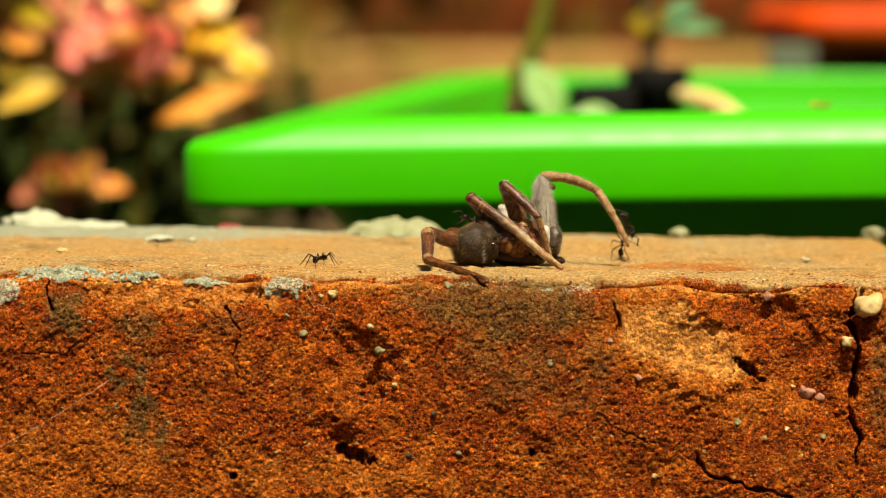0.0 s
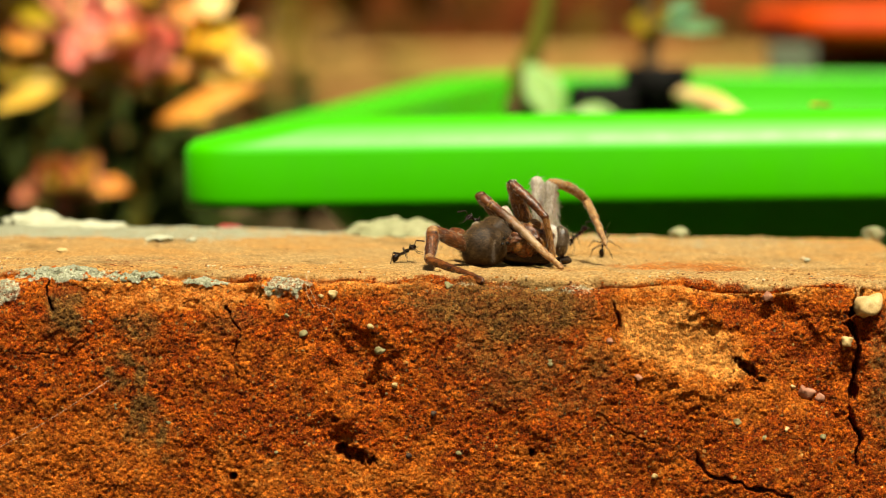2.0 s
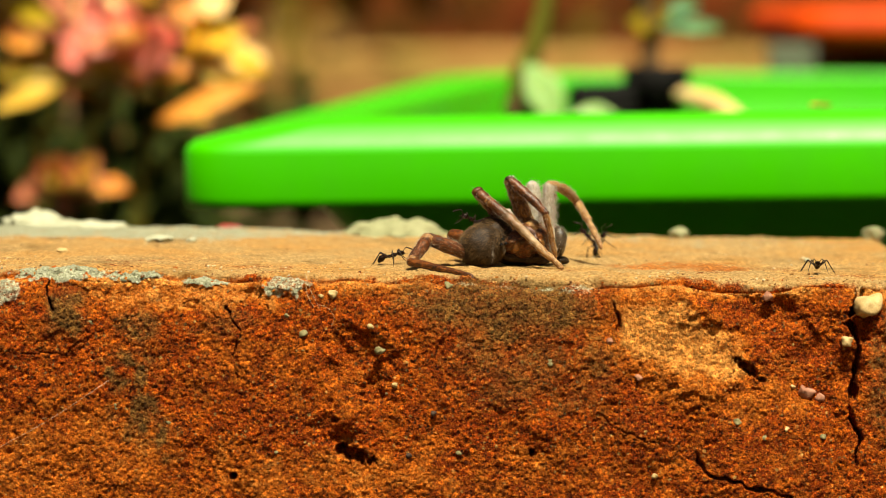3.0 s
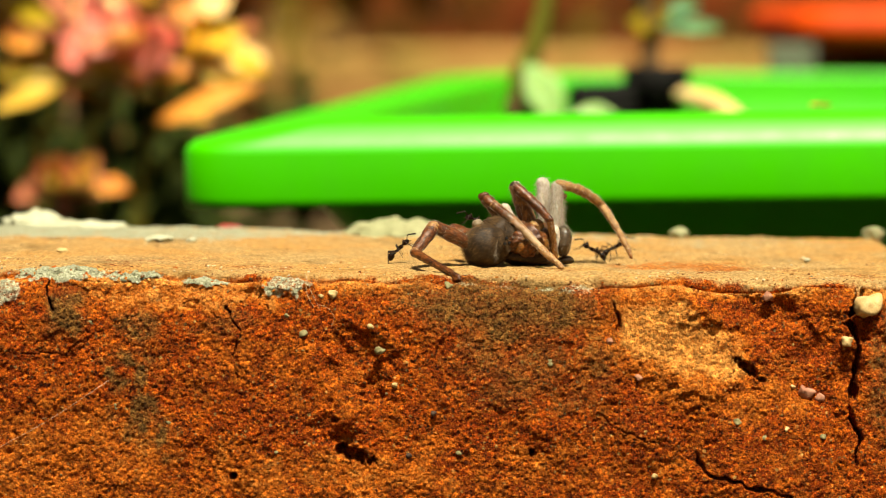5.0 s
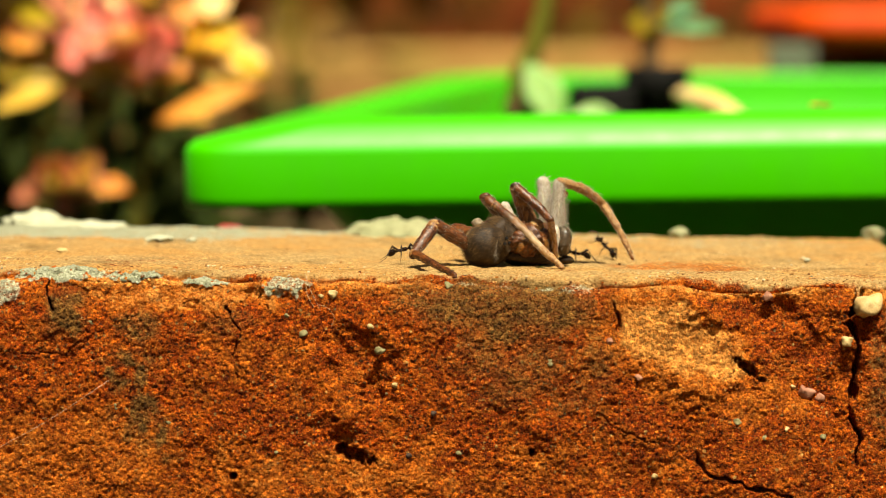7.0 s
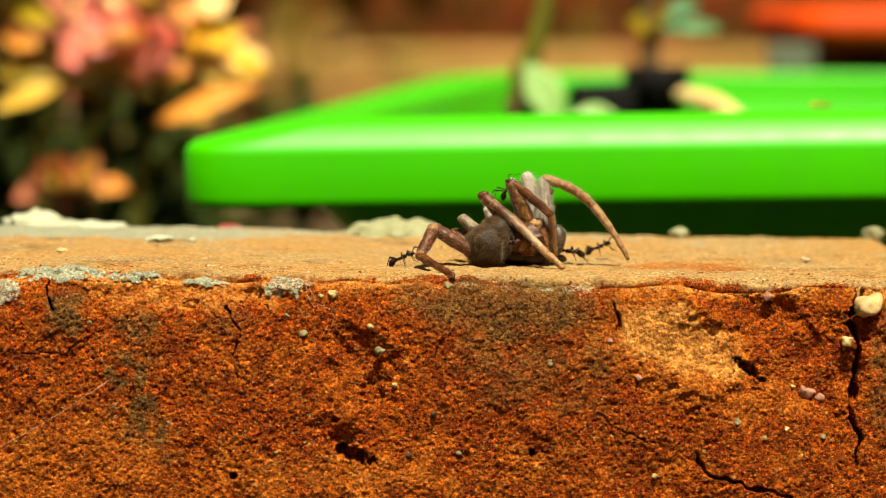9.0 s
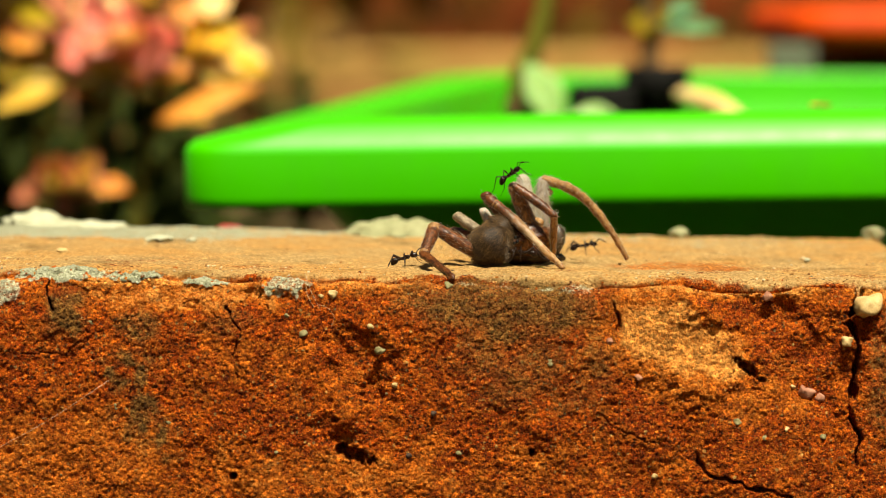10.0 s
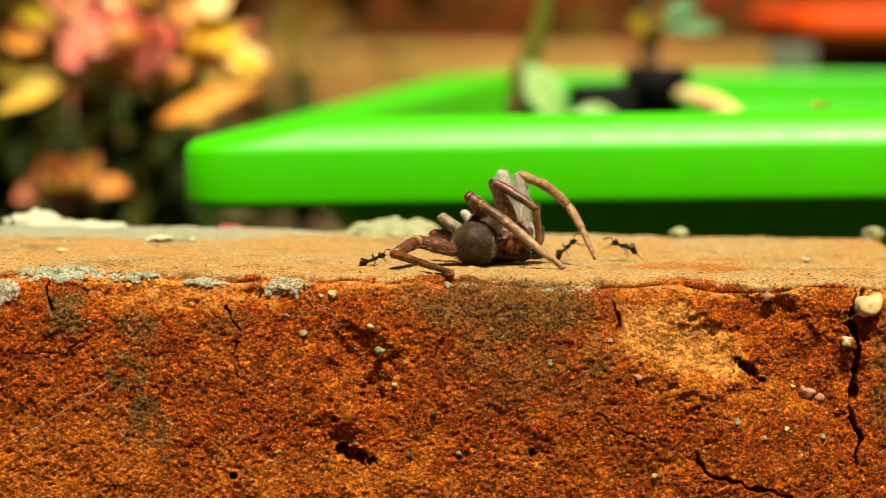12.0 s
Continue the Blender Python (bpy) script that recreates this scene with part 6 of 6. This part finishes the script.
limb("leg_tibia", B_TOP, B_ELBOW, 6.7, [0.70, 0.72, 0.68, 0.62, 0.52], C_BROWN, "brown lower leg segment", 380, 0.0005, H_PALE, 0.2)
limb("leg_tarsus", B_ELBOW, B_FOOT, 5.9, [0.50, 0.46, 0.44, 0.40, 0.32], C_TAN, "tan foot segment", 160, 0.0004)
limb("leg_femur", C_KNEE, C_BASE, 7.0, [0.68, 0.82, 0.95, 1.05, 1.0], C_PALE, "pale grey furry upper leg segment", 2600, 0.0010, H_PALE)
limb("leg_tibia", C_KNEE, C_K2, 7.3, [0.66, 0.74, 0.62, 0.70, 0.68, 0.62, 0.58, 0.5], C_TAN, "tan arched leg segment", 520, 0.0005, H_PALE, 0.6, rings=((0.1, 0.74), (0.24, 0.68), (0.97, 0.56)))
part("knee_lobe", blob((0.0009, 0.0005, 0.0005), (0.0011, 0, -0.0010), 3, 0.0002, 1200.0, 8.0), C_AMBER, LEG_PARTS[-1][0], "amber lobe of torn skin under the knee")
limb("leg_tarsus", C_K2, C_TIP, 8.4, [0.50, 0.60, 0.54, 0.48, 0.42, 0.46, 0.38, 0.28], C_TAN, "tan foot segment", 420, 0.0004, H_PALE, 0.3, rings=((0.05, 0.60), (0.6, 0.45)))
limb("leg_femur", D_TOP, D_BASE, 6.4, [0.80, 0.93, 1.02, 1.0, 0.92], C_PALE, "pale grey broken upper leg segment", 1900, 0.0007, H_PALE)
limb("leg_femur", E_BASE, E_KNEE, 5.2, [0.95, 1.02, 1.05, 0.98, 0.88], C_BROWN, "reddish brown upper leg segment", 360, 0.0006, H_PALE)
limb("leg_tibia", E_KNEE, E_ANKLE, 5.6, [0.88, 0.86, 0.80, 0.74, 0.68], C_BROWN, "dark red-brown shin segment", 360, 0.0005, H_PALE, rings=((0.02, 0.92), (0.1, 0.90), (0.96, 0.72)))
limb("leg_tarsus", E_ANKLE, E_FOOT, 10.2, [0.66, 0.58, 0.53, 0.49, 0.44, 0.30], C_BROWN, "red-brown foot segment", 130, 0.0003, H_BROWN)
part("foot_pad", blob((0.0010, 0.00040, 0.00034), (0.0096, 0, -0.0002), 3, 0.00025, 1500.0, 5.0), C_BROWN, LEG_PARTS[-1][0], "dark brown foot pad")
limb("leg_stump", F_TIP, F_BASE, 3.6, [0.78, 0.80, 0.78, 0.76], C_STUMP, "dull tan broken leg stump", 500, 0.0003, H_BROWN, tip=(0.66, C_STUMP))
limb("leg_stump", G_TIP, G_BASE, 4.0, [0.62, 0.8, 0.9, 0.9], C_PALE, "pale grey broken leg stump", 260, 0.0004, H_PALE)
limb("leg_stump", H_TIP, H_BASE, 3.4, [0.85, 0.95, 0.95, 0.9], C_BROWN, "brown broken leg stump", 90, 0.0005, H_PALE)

# ---------------------------------------------------------------- ants
A_BLACK = chitin("ant_black", (0.005, 0.002, 0.0008), (0.02, 0.007, 0.002), (0.003, 0.0015, 0.0008), 0.16, 2500.0, gloss=0.2)
A_LEG = chitin("ant_leg", (0.007, 0.003, 0.001), (0.03, 0.010, 0.003), (0.005, 0.002, 0.001), 0.3, 2500.0, gloss=0.2)
ANT = 1.36  # scale of an ant's plan in mm
LEG_ROOTS = [(0.34, 0.20), (0.08, 0.24), (-0.18, 0.22)]
LEG_REACH = [(1.35, 0.95), (-0.1, 1.35), (-1.95, 1.05)]


def ant_thing(label, m):
    ant = thing("ant", label, "ant", m, "ants on the spider")
    s = ANT * MM

    def v3(*p):
        return tuple(c * s for c in p)

    gaster = blob(v3(0.42, 0.28, 0.31), v3(-1.02, 0, -0.10), 3, turn=Euler((0, radians(-28), 0)).to_matrix())
    for v in gaster.verts:
        if v.co.x < -1.15 * s:
            v.co.z -= (-1.15 * s - v.co.x) * 0.35
    part("gaster", gaster, A_BLACK, ant)
    part("petiole", blob(v3(0.10, 0.09, 0.17), v3(-0.56, 0, -0.02), 2), A_BLACK, ant)
    th = blob(v3(0.32, 0.17, 0.2), v3(0.22, 0, 0.06), 3)
    blob(v3(0.3, 0.13, 0.15), v3(-0.22, 0, 0.0), 3, bm=th)
    part("thorax", th, A_BLACK, ant)
    hd = blob(v3(0.36, 0.27, 0.25), v3(0.90, 0, 0.10), 3)
    for v in hd.verts:
        k = (v.co.x / s - 0.9) / 0.36
        v.co.y *= 1 - 0.18 * k
    part("head", hd, A_BLACK, ant)
    for sy in (1, -1):
        part("antenna", tube([v3(1.1, 0.12 * sy, 0.2), v3(1.45, 0.34 * sy, 0.55), v3(1.75, 0.42 * sy, 0.42), v3(2.15, 0.46 * sy, 0.18)], [0.055 * MM, 0.045 * MM, 0.045 * MM, 0.055 * MM], 6), A_LEG, ant)
        part("mandible", tube([v3(1.18, 0.12 * sy, 0.0), v3(1.34, 0.13 * sy, -0.05), v3(1.42, 0.03 * sy, -0.08)], [0.05 * MM, 0.045 * MM, 0.02 * MM], 6), A_LEG, ant)
    legs = []
    for k in range(3):
        for sy in (1, -1):
            (rx, ry), (fx, fy) = LEG_ROOTS[k], LEG_REACH[k]
            knee = ((fx - rx) * 0.45, fy * 0.5 * sy, 0.55)
            ankle = ((fx - rx) * 0.86, fy * 0.92 * sy, -0.38)
            foot = ((fx - rx) * 1.25, fy * 1.1 * sy, -0.72)
            bm = tube([v3(0, 0, 0), v3(*knee)], [0.09 * MM, 0.075 * MM], 6)
            tube([v3(*knee), v3(*ankle)], [0.07 * MM, 0.045 * MM], 6, bm)
            tube([v3(*ankle), v3(*foot)], [0.04 * MM, 0.026 * MM], 6, bm)
            ob = part("leg", bm, A_LEG, ant)
            ob.location = v3(rx, ry * sy, -0.10)
            legs.append(ob)
    return ant, legs


ANT_PATHS = [
    (ANT_LEFT, "black ant tugging at the spider's bent leg"),
    (ANT_TIP, "black ant clinging to the spider's long leg"),
    (ANT_CLIMB, "black ant running about beside the spider"),
    (ANT_BACK, "black ant climbing over the spider's back"),
    (ANT_ENTERING, "black ant wandering over the brick"),
]


def ant_pose(row):
    t, x, y, z, pitch, yaw = row
    return pose(x * MM, y * MM, z * MM, 0, 0, yaw) @ pose(0, 0, 0, 0, -pitch, 0)


ants = []
for path, label in ANT_PATHS:
    ants.append((path, *ant_thing(label, ant_pose(path[0]))))


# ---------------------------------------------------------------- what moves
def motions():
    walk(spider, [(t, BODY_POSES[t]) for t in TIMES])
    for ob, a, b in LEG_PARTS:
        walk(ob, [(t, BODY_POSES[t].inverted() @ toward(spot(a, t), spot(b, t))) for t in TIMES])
    for n, (path, ant, legs) in enumerate(ants):
        rows = [(r[0], ant_pose(r)) for r in path]
        if rows[-1][0] < 12.0:
            rows.append((12.0, rows[-1][1]))
        walk(ant, rows)
        for k, leg in enumerate(legs):
            base = leg.location.copy()
            steps = []
            for i in range(61):
                t = i * 0.2
                near = min(range(len(path) - 1), key=lambda j: abs((path[j][0] + path[j + 1][0]) / 2 - t))
                gap = path[near + 1][0] - path[near][0]
                pace = (Vector(path[near + 1][1:4]) - Vector(path[near][1:4])).length / gap
                swing = min(22.0, 5.0 + 2.0 * pace)
                phase = 0.0 if k % 4 in (0, 3) else math.pi
                a = swing * math.sin(2 * math.pi * 1.7 * t + phase + n)
                lift = 0.4 * swing * math.cos(2 * math.pi * 1.7 * t + phase + n)
                steps.append((t, pose(*base, lift, 0, a)))
            walk(leg, steps)


motions()
